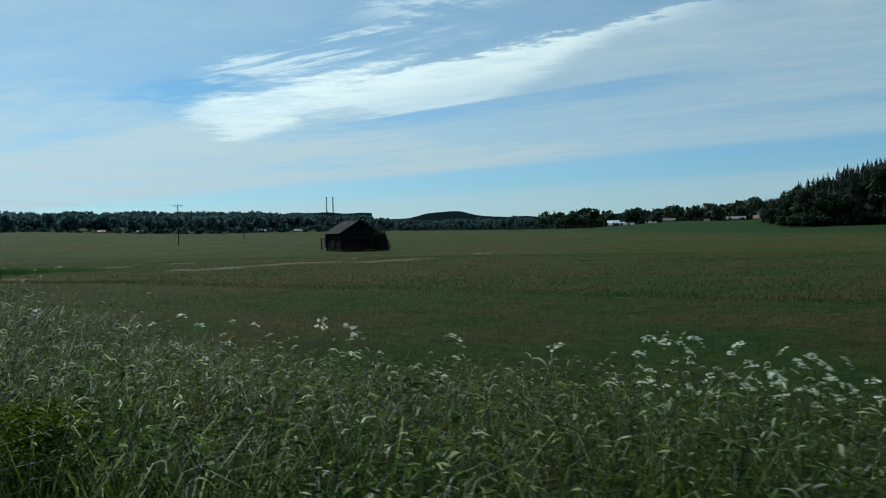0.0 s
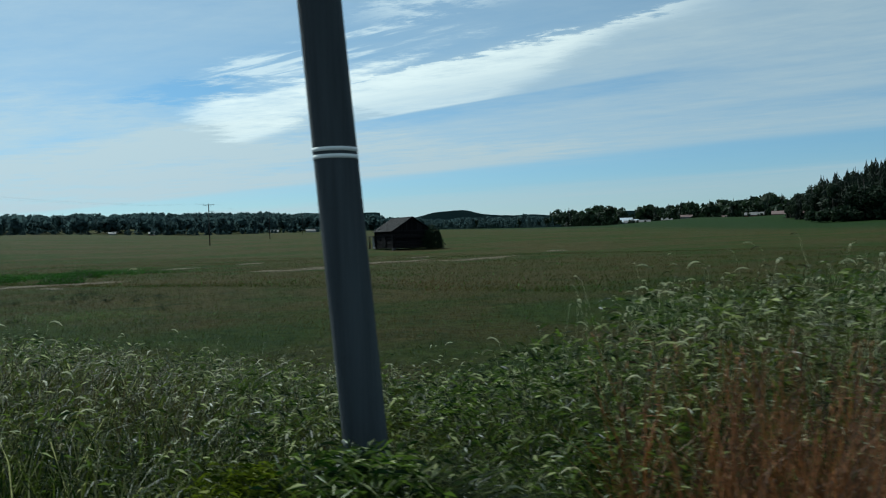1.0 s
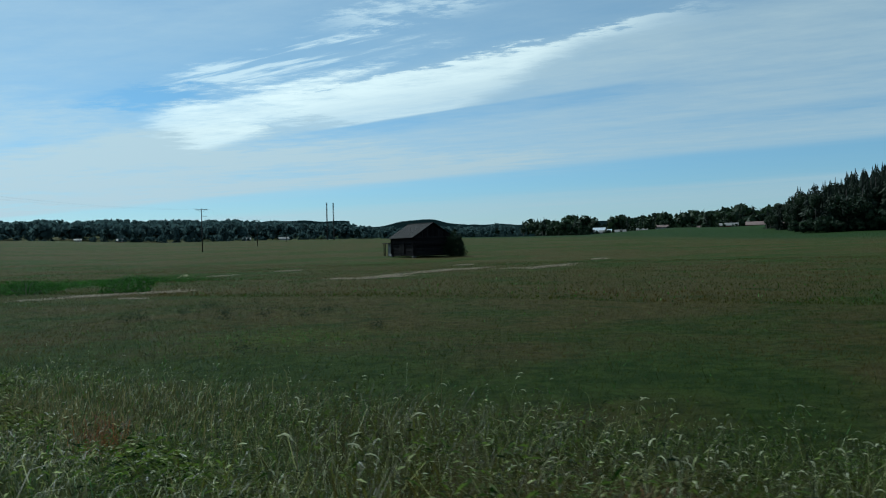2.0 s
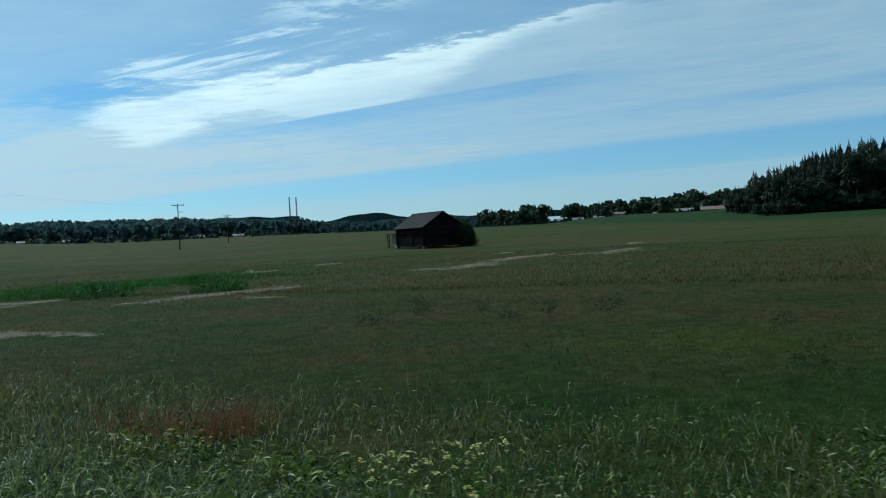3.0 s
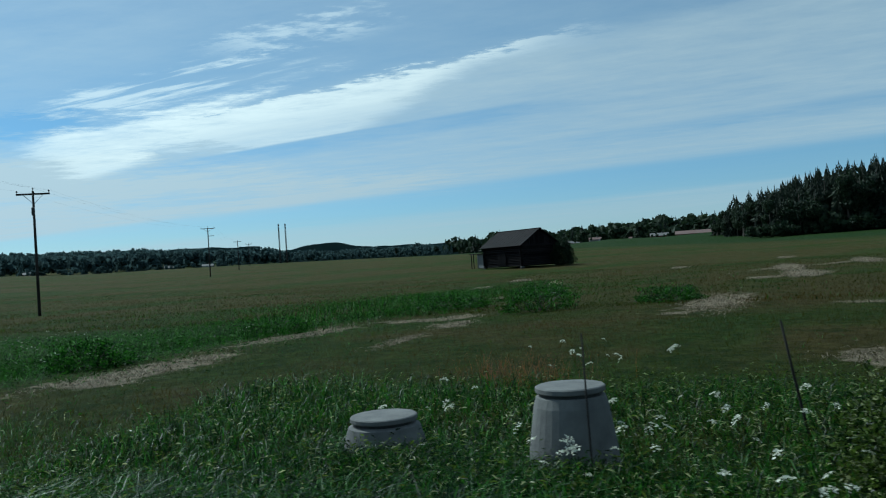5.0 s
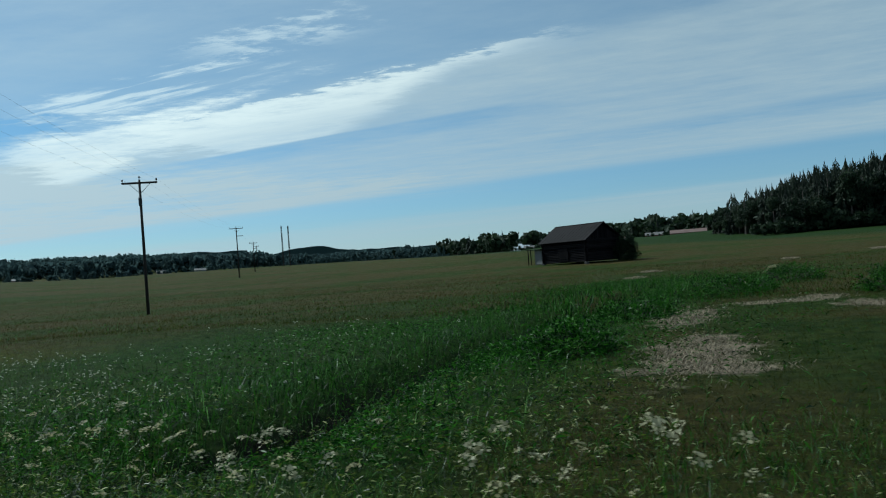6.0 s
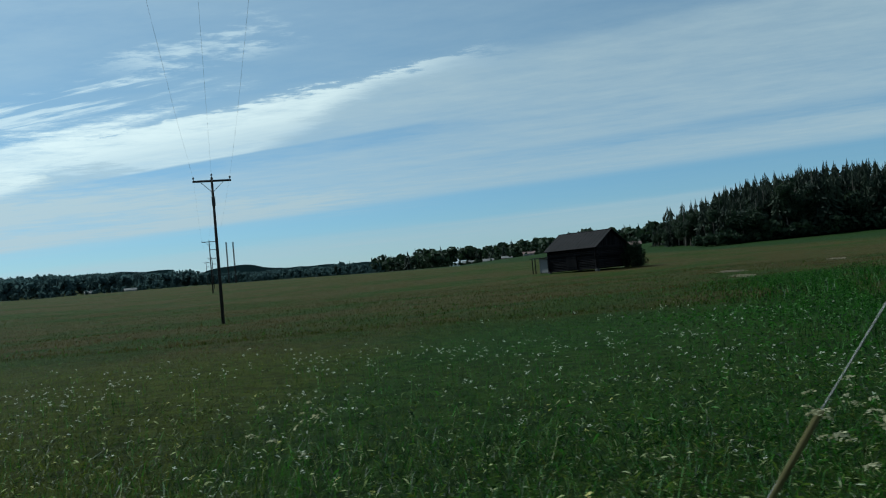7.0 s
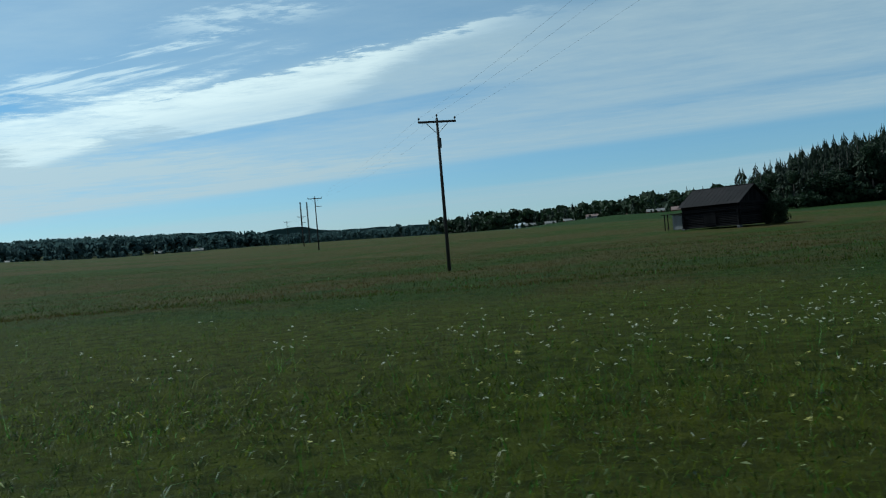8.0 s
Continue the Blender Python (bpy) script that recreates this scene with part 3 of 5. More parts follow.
def far_country():
    rng = random.Random(5)
    # the spruce wood on its knoll: the front as single trees
    for row in range(6):
        for j in range(28):
            t = 1.10 * j / 27 - 0.12
            x = 334 + 94 * t + row * 7.0 + rng.uniform(-3.0, 3.0)
            y = 346 - 97 * t + row * 7.0 + rng.uniform(-3.0, 3.0)
            big = float(smooth(t + row * 0.02, -0.16, 0.30))
            h = (26 + 11 * big) * rng.uniform(0.76, 1.04) * (1.12 if rng.random() < 0.10 else 1.0)
            kind = "spruce" if rng.random() < 0.50 + 0.07 * row else "birch"
            if kind == "birch":
                h *= 0.92
            tree(kind, x, y, h, rng.randrange(9), rng.uniform(0, 360),
                 "tall dark green spruce at the edge of the wood" if kind == "spruce" else "dark green broadleaf tree among the spruces", "trees of the spruce wood", rng.uniform(0.72, 1.12))
    # its western flank, where the trees grow lower
    for row in range(3):
        for j in range(13):
            u = j / 12
            kind = "spruce" if rng.random() < 0.35 else "birch"
            tree(kind, 341 + 13 * u + row * 8 + rng.uniform(-3, 3), 385 + 44 * u + row * 7 + rng.uniform(-3, 3), (25 - 13 * u) * rng.uniform(0.72, 1.06), rng.randrange(9), rng.uniform(0, 360),
                 "dark green spruce on the flank of the wood" if kind == "spruce" else "dark green broadleaf tree on the flank of the wood", "trees of the spruce wood", rng.uniform(0.8, 1.2))
    spots = []
    for _ in range(460):
        u, w = rng.random(), rng.random()
        x, y = 372 + 170 * u + 50 * w, 380 - 196 * u + 110 * w
        spots.append((x, y, rng.uniform(22, 33) * (0.78 + 0.22 * float(smooth(u, 0, 0.25))), rng.randrange(99), rng.uniform(0, 6.3)))
    woods("spruce_wood", spots, "dense dark spruce wood on a low knoll", M_SPRUCE, "spruce")
    # low scrub along the foot of the wood
    spots = []
    for _ in range(240):
        t = rng.random() * 1.12 - 0.13
        x, y = 324 + 105 * t + rng.uniform(-3, 5), 346 - 100 * t + rng.uniform(-3, 5)
        spots.append((x, y, rng.uniform(3, 6.5) + 7 * rng.random() * min(1, max(0, 3 * t + 0.7)), rng.randrange(99), rng.uniform(0, 6.3)))
    for _ in range(130):
        u, w = rng.random(), rng.random()
        spots.append((346 + 175 * u + 40 * w, 352 - 190 * u + 60 * w, rng.uniform(13, 23) * (0.75 + 0.25 * float(smooth(u, 0, 0.3))), rng.randrange(99), rng.uniform(0, 6.3)))
    woods("scrub", spots, "dark green bushes along the edge of the wood", M_BROAD, "broad")
    # the wooded slope across the far side of the fields
    sp, br = [], []
    for _ in range(1650):
        az = rng.uniform(-32, 25)
        r = rng.uniform(1000, 1600)
        top = 2.36 - 0.50 * float(smooth(az, 2, 13)) - 0.40 * float(smooth(az, 12, 16)) + 0.07 * math.sin(az * 1.7) + 0.04 * math.sin(az * 4.1 + 1)
        x, y = az_xy(az, r)
        full = math.tan(radians(top)) * r + Z0 - float(height(x, y))
        h = min(max(full * rng.uniform(0.8, 1.0), 6.0), 24.0)
        (sp if rng.random() < 0.4 else br).append((x, y, h, rng.randrange(99), rng.uniform(0, 6.3)))
    woods("far_spruces", sp, "far slope of dark spruces beyond the fields", M_FAR_HAZED, "spruce")
    br2 = []
    for _ in range(70):
        az = rng.choice((-9, -3, 0, 4, 6, 9, 13, 16, 17, 20, 22)) + rng.gauss(0, 0.8)
        x, y = az_xy(az, rng.uniform(760, 900))
        br2.append((x, y, rng.uniform(4, 9), rng.randrange(99), rng.uniform(0, 6.3)))
    woods("far_wood", br + br2, "far slope of dark green woods beyond the fields", M_FAR_HAZED, "broad")
    # trees of the village on the rise
    sp, br = [], []
    for _ in range(620):
        az = rng.uniform(25.0, 46.5)
        r = rng.uniform(780, 1180)
        top = 1.84 + 0.16 * float(smooth(az, 26, 30)) + 0.34 * float(smooth(az, 33, 42)) + 0.10 * math.sin(az * 2.3)
        x, y = az_xy(az, r)
        # open lawns in front of the houses
        if (37.6 < az < 42.4 and r < 850) or (28.9 < az < 32.3 and r < 1075) or (r < 900 and math.sin(az * 5.3) > 0.2):
            continue
        h = (math.tan(radians(top)) * r + Z0 - float(height(x, y))) * rng.uniform(0.45, 1.0)
        (sp if rng.random() < 0.3 else br).append((x, y, max(h, 4), rng.randrange(99), rng.uniform(0, 6.3)))
    # garden bushes between the houses
    for _ in range(130):
        az = rng.uniform(26.0, 45.5)
        x, y = az_xy(az, rng.uniform(735, 850))
        if not (38.6 < az < 41.2):
            br.append((x, y, rng.uniform(2.0, 5.5), rng.randrange(99), rng.uniform(0, 6.3)))
    woods("village_spruces", sp, "dark spruces among the far houses", M_SPRUCE, "spruce")
    woods("village_trees", br, "rounded green trees among the far houses", M_BROAD, "broad")
    for x, y, h, i in ((214, 613, 8.5, 0), (330, 690, 14, 1), (352, 700, 13, 2), (300, 668, 11, 3), (392, 740, 14, 4), (430, 790, 15, 5), (262, 640, 9, 1)):
        tree("broad", x, y, h, i, 40 * i, "rounded dark green tree at the field's far edge", "trees at the field's edge", 1.1)
    # forested ridge and hill at the skyline
    rng2 = np.random.RandomState(3)
    V, F = [], []
    n = 0
    for az0, az1, r0, top, hill in ((-40, 70, 2300, 1.42, 0), (-40, 13, 1640, 1.98, 0), (6.0, 34.0, 3600, 1.12, 0.86)):
        cols = 420 if not hill else 260
        for i in range(cols):
            az = az0 + (az1 - az0) * i / (cols - 1)
            e = top + 0.05 * math.sin(az * 0.9) + 0.03 * math.sin(az * 2.7) + 0.02 * rng2.rand()
            if hill:
                e += hill * (0.55 * math.exp(-((az - 18.6) / 2.2) ** 2) + 0.45 * math.exp(-((az - 18.0) / 5.0) ** 2))
            for rr, ee in ((r0, 0.2), (r0 * 1.004, e * 0.75), (r0 * 1.008, e), (r0 * 1.05, e * 0.6)):
                x, y = az_xy(az, rr)
                V.append((x, y, Z0 + rr * math.tan(radians(ee))))
        for i in range(cols - 1):
            for j in range(3):
                a = n + 4 * i + j
                F.append((a, a + 4, a + 5, a + 1))
        n += 4 * cols
    tagged(new("far_hills", mesh_from("far_hills", V, F, M_FAR_HAZED)), "dark forested hills on the skyline", "hills", kind="structure")


far_country()


def house(name, at, w, dpt, h, turn, wall, roof, label, windows=3):
    """A plain gabled house: walls, roof, windows and a chimney."""
    x, y = at
    ob = thing(name, (x, y, float(height(x, y)) - 0.2), label, "house", "", turn)
    bm = box(B(), (-w / 2, -dpt / 2, -1.6), (w / 2, dpt / 2, h))
    for sx in (-1, 1):
        a = [bm.verts.new((sx * w / 2, -dpt / 2, h)), bm.verts.new((sx * w / 2, dpt / 2, h)), bm.verts.new((sx * w / 2, 0, h + dpt * 0.28))]
        bm.faces.new(a)
    part("wall", bm, wall, ob)
    bm = B()
    for sy in (-1, 1):
        e, r = (sy * (dpt / 2 + 0.5), h - 0.25), (0, h + dpt * 0.28 + 0.03)
        q = [bm.verts.new((sx * (w / 2 + 0.5), yy, zz + k)) for k in (0, 0.18) for sx, (yy, zz) in ((-1, e), (1, e), (1, r), (-1, r))]
        for idx in ((0, 1, 2, 3), (4, 5, 6, 7), (0, 1, 5, 4), (1, 2, 6, 5), (2, 3, 7, 6), (3, 0, 4, 7)):
            bm.faces.new([q[i] for i in idx])
    top = part("roof", bm, roof, ob)
    part("chimney", box(B(), (w * 0.15 - 0.4, -0.4, h + dpt * 0.2), (w * 0.15 + 0.4, 0.4, h + dpt * 0.28 + 1.1)), M_GREYROOF, top)
    for i in range(windows):
        xx = -w / 2 + w * (i + 0.5) / windows
        wn = part("window", box(B(), (xx - 0.6, -dpt / 2 - 0.04, h * 0.35), (xx + 0.6, -dpt / 2 + 0.05, h * 0.75)), M_WHITE, ob)
        part("pane", box(B(), (xx - 0.5, -dpt / 2 - 0.06, h * 0.35 + 0.1), (xx + 0.5, -dpt / 2 - 0.042, h * 0.75 - 0.1)), M_GLASS, wn)
    return ob


house("farmhouse", (506, 872), 19, 9, 4.6, -32, M_WHITE, M_TINROOF, "white far farmhouse with a bright tin roof", 5)
house("outbuilding", (520, 905), 15, 8, 7.5, -30, M_GREYROOF, M_TINROOF, "grey far outbuilding with a bright tin roof", 3)
house("red_barn", (512, 607), 32, 10, 4.2, -42, M_REDWALL, M_PINKROOF, "long red far barn with a faded roof", 5)
house("shed", (486, 624), 16, 8, 3.4, -40, M_REDWALL, M_GREYROOF, "small red far shed with a grey roof", 2)
for az, r, w, wall, roof, lab in ((-4.9, 900, 9, M_GREYROOF, M_GREYROOF, "small grey far cottage with a grey roof"), (-2.5, 830, 8, M_REDWALL, M_GREYROOF, "small red far cottage with a grey roof"),
                                  (5.4, 800, 9, M_GREYROOF, M_GREYROOF, "grey far farm shed with a grey roof"), (7.9, 830, 13, M_SHADEDWHITE, M_GREYROOF, "long white far farm shed with a grey roof")):
    house("cottage", az_xy(az, r), w * 0.75, 5, 2.0, -az, wall, roof, lab, 2)
for x, y, w, wall, roof, lab in ((430, 745, 12, M_GREYROOF, M_GREYROOF, "grey far shed with a grey roof"), (560, 850, 12, M_REDWALL, M_GREYROOF, "red far cottage with a grey roof"), (590, 800, 12, M_SHADEDWHITE, M_GREYROOF, "white far cottage with a grey roof")):
    house("cottage", (x, y), w, 7, 3.0, -30, wall, roof, lab, 3)


# the village houses that show between the trees
for az, r, w, wall, roof, lab in ((37.5, 770, 10, M_SHADEDWHITE, M_GREYROOF, "white far cottage with a grey roof"), (38.8, 800, 10, M_REDWALL, M_GREYROOF, "red far cottage with a grey roof"),
                                  (40.4, 760, 11, M_GREYROOF, M_PINKROOF, "grey far shed with a faded red roof"), (42.4, 790, 11, M_REDWALL, M_PINKROOF, "red far cottage with a faded red roof")):
    house("cottage", az_xy(az, r, -60.0, 72.0), w, 6, 1.9, -az + 8, wall, roof, lab, 3)


# ---- the old hay barn ----
def hay_barn():
    L, W, H, R = 9.2, 7.3, 3.5, 5.75
    ob = thing("hay_barn", (32.5, 159.6, -0.42), "old dark wooden hay barn with a rusty sheet roof", "barn", "", 7.7)
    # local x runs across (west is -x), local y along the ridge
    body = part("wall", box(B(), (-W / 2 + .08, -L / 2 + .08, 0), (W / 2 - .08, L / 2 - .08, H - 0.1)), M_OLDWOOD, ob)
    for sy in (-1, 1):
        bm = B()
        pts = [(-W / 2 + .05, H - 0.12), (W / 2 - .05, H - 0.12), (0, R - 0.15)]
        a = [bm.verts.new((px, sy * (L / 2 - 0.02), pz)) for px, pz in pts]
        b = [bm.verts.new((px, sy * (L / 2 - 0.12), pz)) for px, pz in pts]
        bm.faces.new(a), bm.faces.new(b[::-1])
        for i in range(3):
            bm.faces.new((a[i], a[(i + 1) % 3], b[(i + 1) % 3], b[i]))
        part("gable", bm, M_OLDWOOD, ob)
    # wall logs on the long sides, boards on the gable ends
    log_l, log_s = bpy.data.meshes.new("log"), bpy.data.meshes.new("log")
    for me, ln, axis in ((log_l, L + 0.5, 1), (log_s, W + 0.5, 0)):
        bm = B()
        e = (0, ln / 2, 0) if axis else (ln / 2, 0, 0)
        tube(bm, [tuple(-c for c in e), e], 0.125, 7)
        bm.to_mesh(me)
        bm.free()
        me.materials.append(M_OLDWOOD)
    rng = random.Random(8)
    for i in range(14):
        for sx in (-1, 1):
            share("log", log_l, body, pose(sx * (W / 2 - .04) + rng.uniform(-.02, .02), rng.uniform(-.1, .1), 0.13 + i * 0.25))
            share("log", log_s, body, pose(rng.uniform(-.1, .1), sx * (L / 2 - .04) + rng.uniform(-.02, .02), 0.24 + i * 0.25 if i < 13 else 3.2))
    bme = bpy.data.meshes.new("board")
    bm = box(B(), (-0.11, -0.015, 0), (0.11, 0.015, 1))
    bm.to_mesh(bme)
    bm.free()
    bme.materials.append(M_OLDWOOD)
    for i in range(29):
        px = -W / 2 + 0.2 + i * 0.246
        hh = (R - H - 0.2) * (1 - abs(px) / (W / 2)) + 0.12
        share("board", bme, body, Matrix.Translation((px, -L / 2 - 0.06, H - 0.15)) @ Matrix.Diagonal((1, 1, hh, 1)))
    # roof of sheets on both slopes
    for sx in (-1, 1):
        run, rise = W / 2 + 0.55, R - H + 0.33
        ln = math.hypot(run, rise)
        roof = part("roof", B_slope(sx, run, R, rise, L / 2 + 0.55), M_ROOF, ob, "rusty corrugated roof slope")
        bm = B()
        box(bm, (-0.02, -0.03, 0), (0.02, 0.03, ln))
        me = bpy.data.meshes.new("seam")
        bm.to_mesh(me)
        bm.free()
        me.materials.append(M_ROOF)
        ang = math.atan2(run, rise)
        for i in range(15):
            yy = -L / 2 - 0.5 + i * (L + 1.0) / 14
            share("seam", me, roof, Matrix.Translation((sx * run, yy, R - rise + 0.075)) @ Matrix.Rotation(-sx * ang, 4, "Y"))
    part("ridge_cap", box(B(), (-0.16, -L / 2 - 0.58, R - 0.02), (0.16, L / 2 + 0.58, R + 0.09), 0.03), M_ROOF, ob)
    # the lean-to with pale boards and a dark opening at the far end
    an = part("lean_to", box(B(), (-W / 2 + 0.1, L / 2 + 0.25, 0), (-W / 2 + 2.6, L / 2 + 2.0, 2.1)), M_OLDWOOD, ob, "low lean-to with pale boards")
    for i in range(7):
        yy = L / 2 + 0.35 + i * 0.26
        share("board", pale_board(), an, Matrix.Translation((-W / 2 + 0.05, yy, 0.05)) @ Matrix.Rotation(radians(90), 4, "Z") @ Matrix.Diagonal((1, 1, 2.3 + 0.05 * (i % 3), 1)))
    part("canopy", box(B(), (-W / 2 - 0.5, L / 2 + 0.15, 2.35), (-W / 2 + 3.0, L / 2 + 3.6, 2.45), 0.02), M_ROOF, ob)
    for yy in (L / 2 + 3.3, L / 2 + 2.7):
        part("prop", tube(B(), [(-W / 2 - 0.2, yy, 0), (-W / 2 - 0.2, yy, 2.36)], 0.08, 7), M_OLDWOOD, ob)
    # door and its boards in the long side
    door = part("door", box(B(), (-W / 2 - 0.2, -1.0, 0.25), (-W / 2 - 0.12, 1.0, 2.3), 0.01), M_OLDWOOD, ob, "weathered plank door")
    for zz in (0.6, 1.9):
        part("batten", box(B(), (-W / 2 - 0.24, -0.95, zz), (-W / 2 - 0.2, 0.95, zz + 0.14)), M_OLDWOOD, door)
    for cx in (-W / 2, W / 2):
        for cy in (-L / 2, L / 2):
            part("corner_stone", box(B(), (cx - 0.3, cy - 0.3, -0.4), (cx + 0.3, cy + 0.3, 0.03), 0.08), M_FIELDSTONE, ob)


def B_slope(sx, run, R, rise, half):
    bm = B()
    q = []
    for k in (0.0, 0.06):
        for x, z in ((0, R), (sx * run, R - rise)):
            for y in (-half, half):
                q.append(bm.verts.new((x, y, z + k)))
    for idx in ((0, 1, 3, 2), (4, 5, 7, 6), (0, 1, 5, 4), (2, 3, 7, 6), (0, 2, 6, 4), (1, 3, 7, 5)):
        bm.faces.new([q[i] for i in idx])
    bmesh.ops.recalc_face_normals(bm, faces=bm.faces)
    return bm


PALE = []


def pale_board():
    if not PALE:
        me = bpy.data.meshes.new("pale_board")
        bm = box(B(), (-0.12, -0.015, 0), (0.12, 0.015, 1))
        bm.to_mesh(me)
        bm.free()
        me.materials.append(M_PALEWOOD)
        PALE.append(me)
    return PALE[0]


hay_barn()


def leafy_bush(name, at, h, spread, label, leaves, leaf, seed, mat=None, stems=26, flat=0.8, bumps=7):
    """Bent stems inside, and shoots with single leaves over a lumpy mound that reaches the ground."""
    rng = random.Random(seed)
    ob = thing(name, at, label, "bush")
    lumps = [(rng.uniform(0, 6.28), rng.uniform(0.15, 1.3), rng.uniform(-0.22, 0.20)) for _ in range(bumps)]

    def shell(a, e):
        """How far the mound reaches in a direction."""
        k = 1.0
        for la, le, lv in lumps:
            dist = (math.cos(a - la) * math.cos(e) * math.cos(le) + math.sin(e) * math.sin(le))
            k += lv * max(0.0, dist) ** 6
        return k

    V, F = [], []
    shoots = leaves // 14
    for i in range(shoots):
        a, e = rng.uniform(0, 2 * math.pi), math.asin(rng.uniform(0.0, 1.0) ** 0.9)
        rr = shell(a, e) * rng.uniform(0.45, 1.0) ** 0.5 * (rng.uniform(1.05, 1.22) if rng.random() < 0.12 else 1.0)
        tip = Vector((math.cos(a) * math.cos(e) * spread * rr, math.sin(a) * math.cos(e) * spread * flat * rr, h * (0.06 + 0.94 * math.sin(e) ** 0.85) * rr))
        out = Vector((math.cos(a) * math.cos(e), math.sin(a) * math.cos(e), 0.55 + math.sin(e))).normalized()
        axis = (out + Vector((rng.gauss(0, .35), rng.gauss(0, .35), rng.gauss(0, .3)))).normalized()
        ln_s = leaf * rng.uniform(2.5, 4.5)
        base = tip - axis * ln_s
        if base.z < 0.02:
            base.z = 0.02
        for j in range(14):
            u = (j + rng.random()) / 14
            c = base.lerp(tip, u)
            d = (axis * 0.7 + Vector((rng.gauss(0, 1), rng.gauss(0, 1), rng.gauss(0, 1))).normalized()).normalized()
            s_ = d.cross(Vector((rng.gauss(0, 1), rng.gauss(0, 1), rng.gauss(0, 1)))).normalized()
            ln = leaf * rng.uniform(0.6, 1.25) * (1.1 - 0.4 * u)
            w = ln * 0.21
            k = len(V)
            nrm = d.cross(s_)
            V += [tuple(c), tuple(c + d * ln * 0.45 + s_ * w + nrm * w * .3), tuple(c + d * ln), tuple(c + d * ln * 0.45 - s_ * w + nrm * w * .3)]
            F += [(k, k + 1, k + 2), (k, k + 2, k + 3)]
    for i in range(stems):
        a, e = rng.uniform(0, 2 * math.pi), math.asin(rng.uniform(0.15, 1.0))
        rr = shell(a, e) * 0.72
        top = Vector((math.cos(a) * math.cos(e) * spread * rr, math.sin(a) * math.cos(e) * spread * flat * rr, h * math.sin(e) * rr + 0.1))
        b0 = Vector((top.x * 0.3, top.y * 0.3, -0.1))
        mid = b0.lerp(top, 0.5) + Vector((0, 0, h * 0.10))
        bm = tube(B(), [b0, mid, top], [0.016, 0.010, 0.004], 5)
        for _ in range(2):
            t2 = mid.lerp(top, rng.uniform(0.2, 0.8)) + Vector((rng.gauss(0, .12), rng.gauss(0, .12), rng.uniform(0.0, .2))) * spread * 0.5
            tube(bm, [mid, t2], [0.007, 0.003], 4)
        part("stem", bm, M_BARK, ob)
    o = new("foliage", mesh_from("foliage", V, F, mat or M_LEAF))
    o.parent = ob
    return ob


def gz(x, y, lift=0.0):
    return float(height(x, y)) + lift


leafy_bush("willow_bush", (-30.75, 52.95, gz(-30.75, 52.95)), 1.72, 1.14, "dense dark green willow bush with narrow leaves in the meadow", 64000, 0.066, 21, stems=40, flat=0.95)
leafy_bush("willow_bush", (-29.90, 52.25, gz(-29.90, 52.25)), 1.15, 0.92, "smaller dark green willow bush beside the large one", 24000, 0.066, 23, stems=24)
leafy_bush("willow_bush", (-31.75, 53.9, gz(-31.75, 53.9)), 1.0, 1.0, "low green willow bush growing into the weeds", 16000, 0.060, 27, M_HERB, stems=18)
for k, (ss, dd, hh, sp) in enumerate(((78.2, 16.2, 0.75, 1.2), (70.2, 29.6, 0.9, 1.7), (77.6, 24.0, 0.7, 1.5), (80.0, 19.5, 0.7, 1.5), (72.4, 40.0, 0.9, 2.0), (74.5, 34.0, 0.8, 1.8), (66.0, 33.0, 0.7, 1.6))):
    bx, by = (float(v) for v in to_xy(ss, dd))
    leafy_bush("willowherb_clump", (bx, by, gz(bx, by)), hh, sp, "low dark green leafy clump along the ditch", 3500, 0.11, 50 + k, M_LUSH, 18)
leafy_bush("barn_bush", (37.3, 154.4, gz(37.3, 154.4)), 4.1, 2.5, "dark green bush against the end of the old barn", 7000, 0.32, 22, M_BROAD, bumps=14)


# ---- poles, wires, sign ----
def insulator(bm, x, y, z):
    tube(bm, [(x, y, z - 0.02), (x, y, z + 0.1), (x, y, z + 0.12), (x, y, z + 0.2), (x, y, z + 0.26)], [0.018, 0.018, 0.06, 0.07, 0.03], 8)


def power_pole(x, y, ztop, turn, arm=1.28, label="", double=False, r=0.125):
    z = gz(x, y)
    h = ztop + Z0 - z
    ob = thing("power_pole", (x, y, z), label, "utility pole", "poles of the power line across the field", turn)
    part("pole", tube(B(), [(0, 0, -0.4), (0, 0, h * 0.5), (0, 0, h)], [r, r * 0.86, r * 0.66], 10), M_POLE_DARK, ob, smooth_shade=True)
    part("crossarm", box(B(), (-arm, -0.06, h - 0.32), (arm, 0.06, h - 0.18), 0.012), M_POLE_DARK, ob)
    for sx in (-1, 1):
        part("brace", tube(B(), [(sx * arm * 0.62, 0.03, h - 0.27), (0, 0.09, h - 1.05)], 0.022, 6), M_STEEL, ob)
    for xx, zz in ((-arm + 0.06, h - 0.2), (arm - 0.06, h - 0.2), (0, h)):
        bm = B()
        insulator(bm, xx, 0, zz)
        part("insulator", bm, M_BLACK, ob, "dark porcelain insulator", True)
    if double:
        part("crossarm", box(B(), (0, -0.05, h - 2.0), (arm * 0.9, 0.05, h - 1.88), 0.01), M_POLE_DARK, ob)
    else:
        part("fuse_box", box(B(), (-0.11, -0.26, h - 2.0), (0.13, -0.1, h - 1.35), 0.02), M_BLACK, ob)
    m = ob.matrix_world.copy()
    m = pose(x, y, z, 0, 0, turn)
    return [m @ Vector((xx, 0, zz)) for xx, zz in ((-arm + 0.06, h + 0.02), (0, h + 0.24), (arm - 0.06, h + 0.02))]


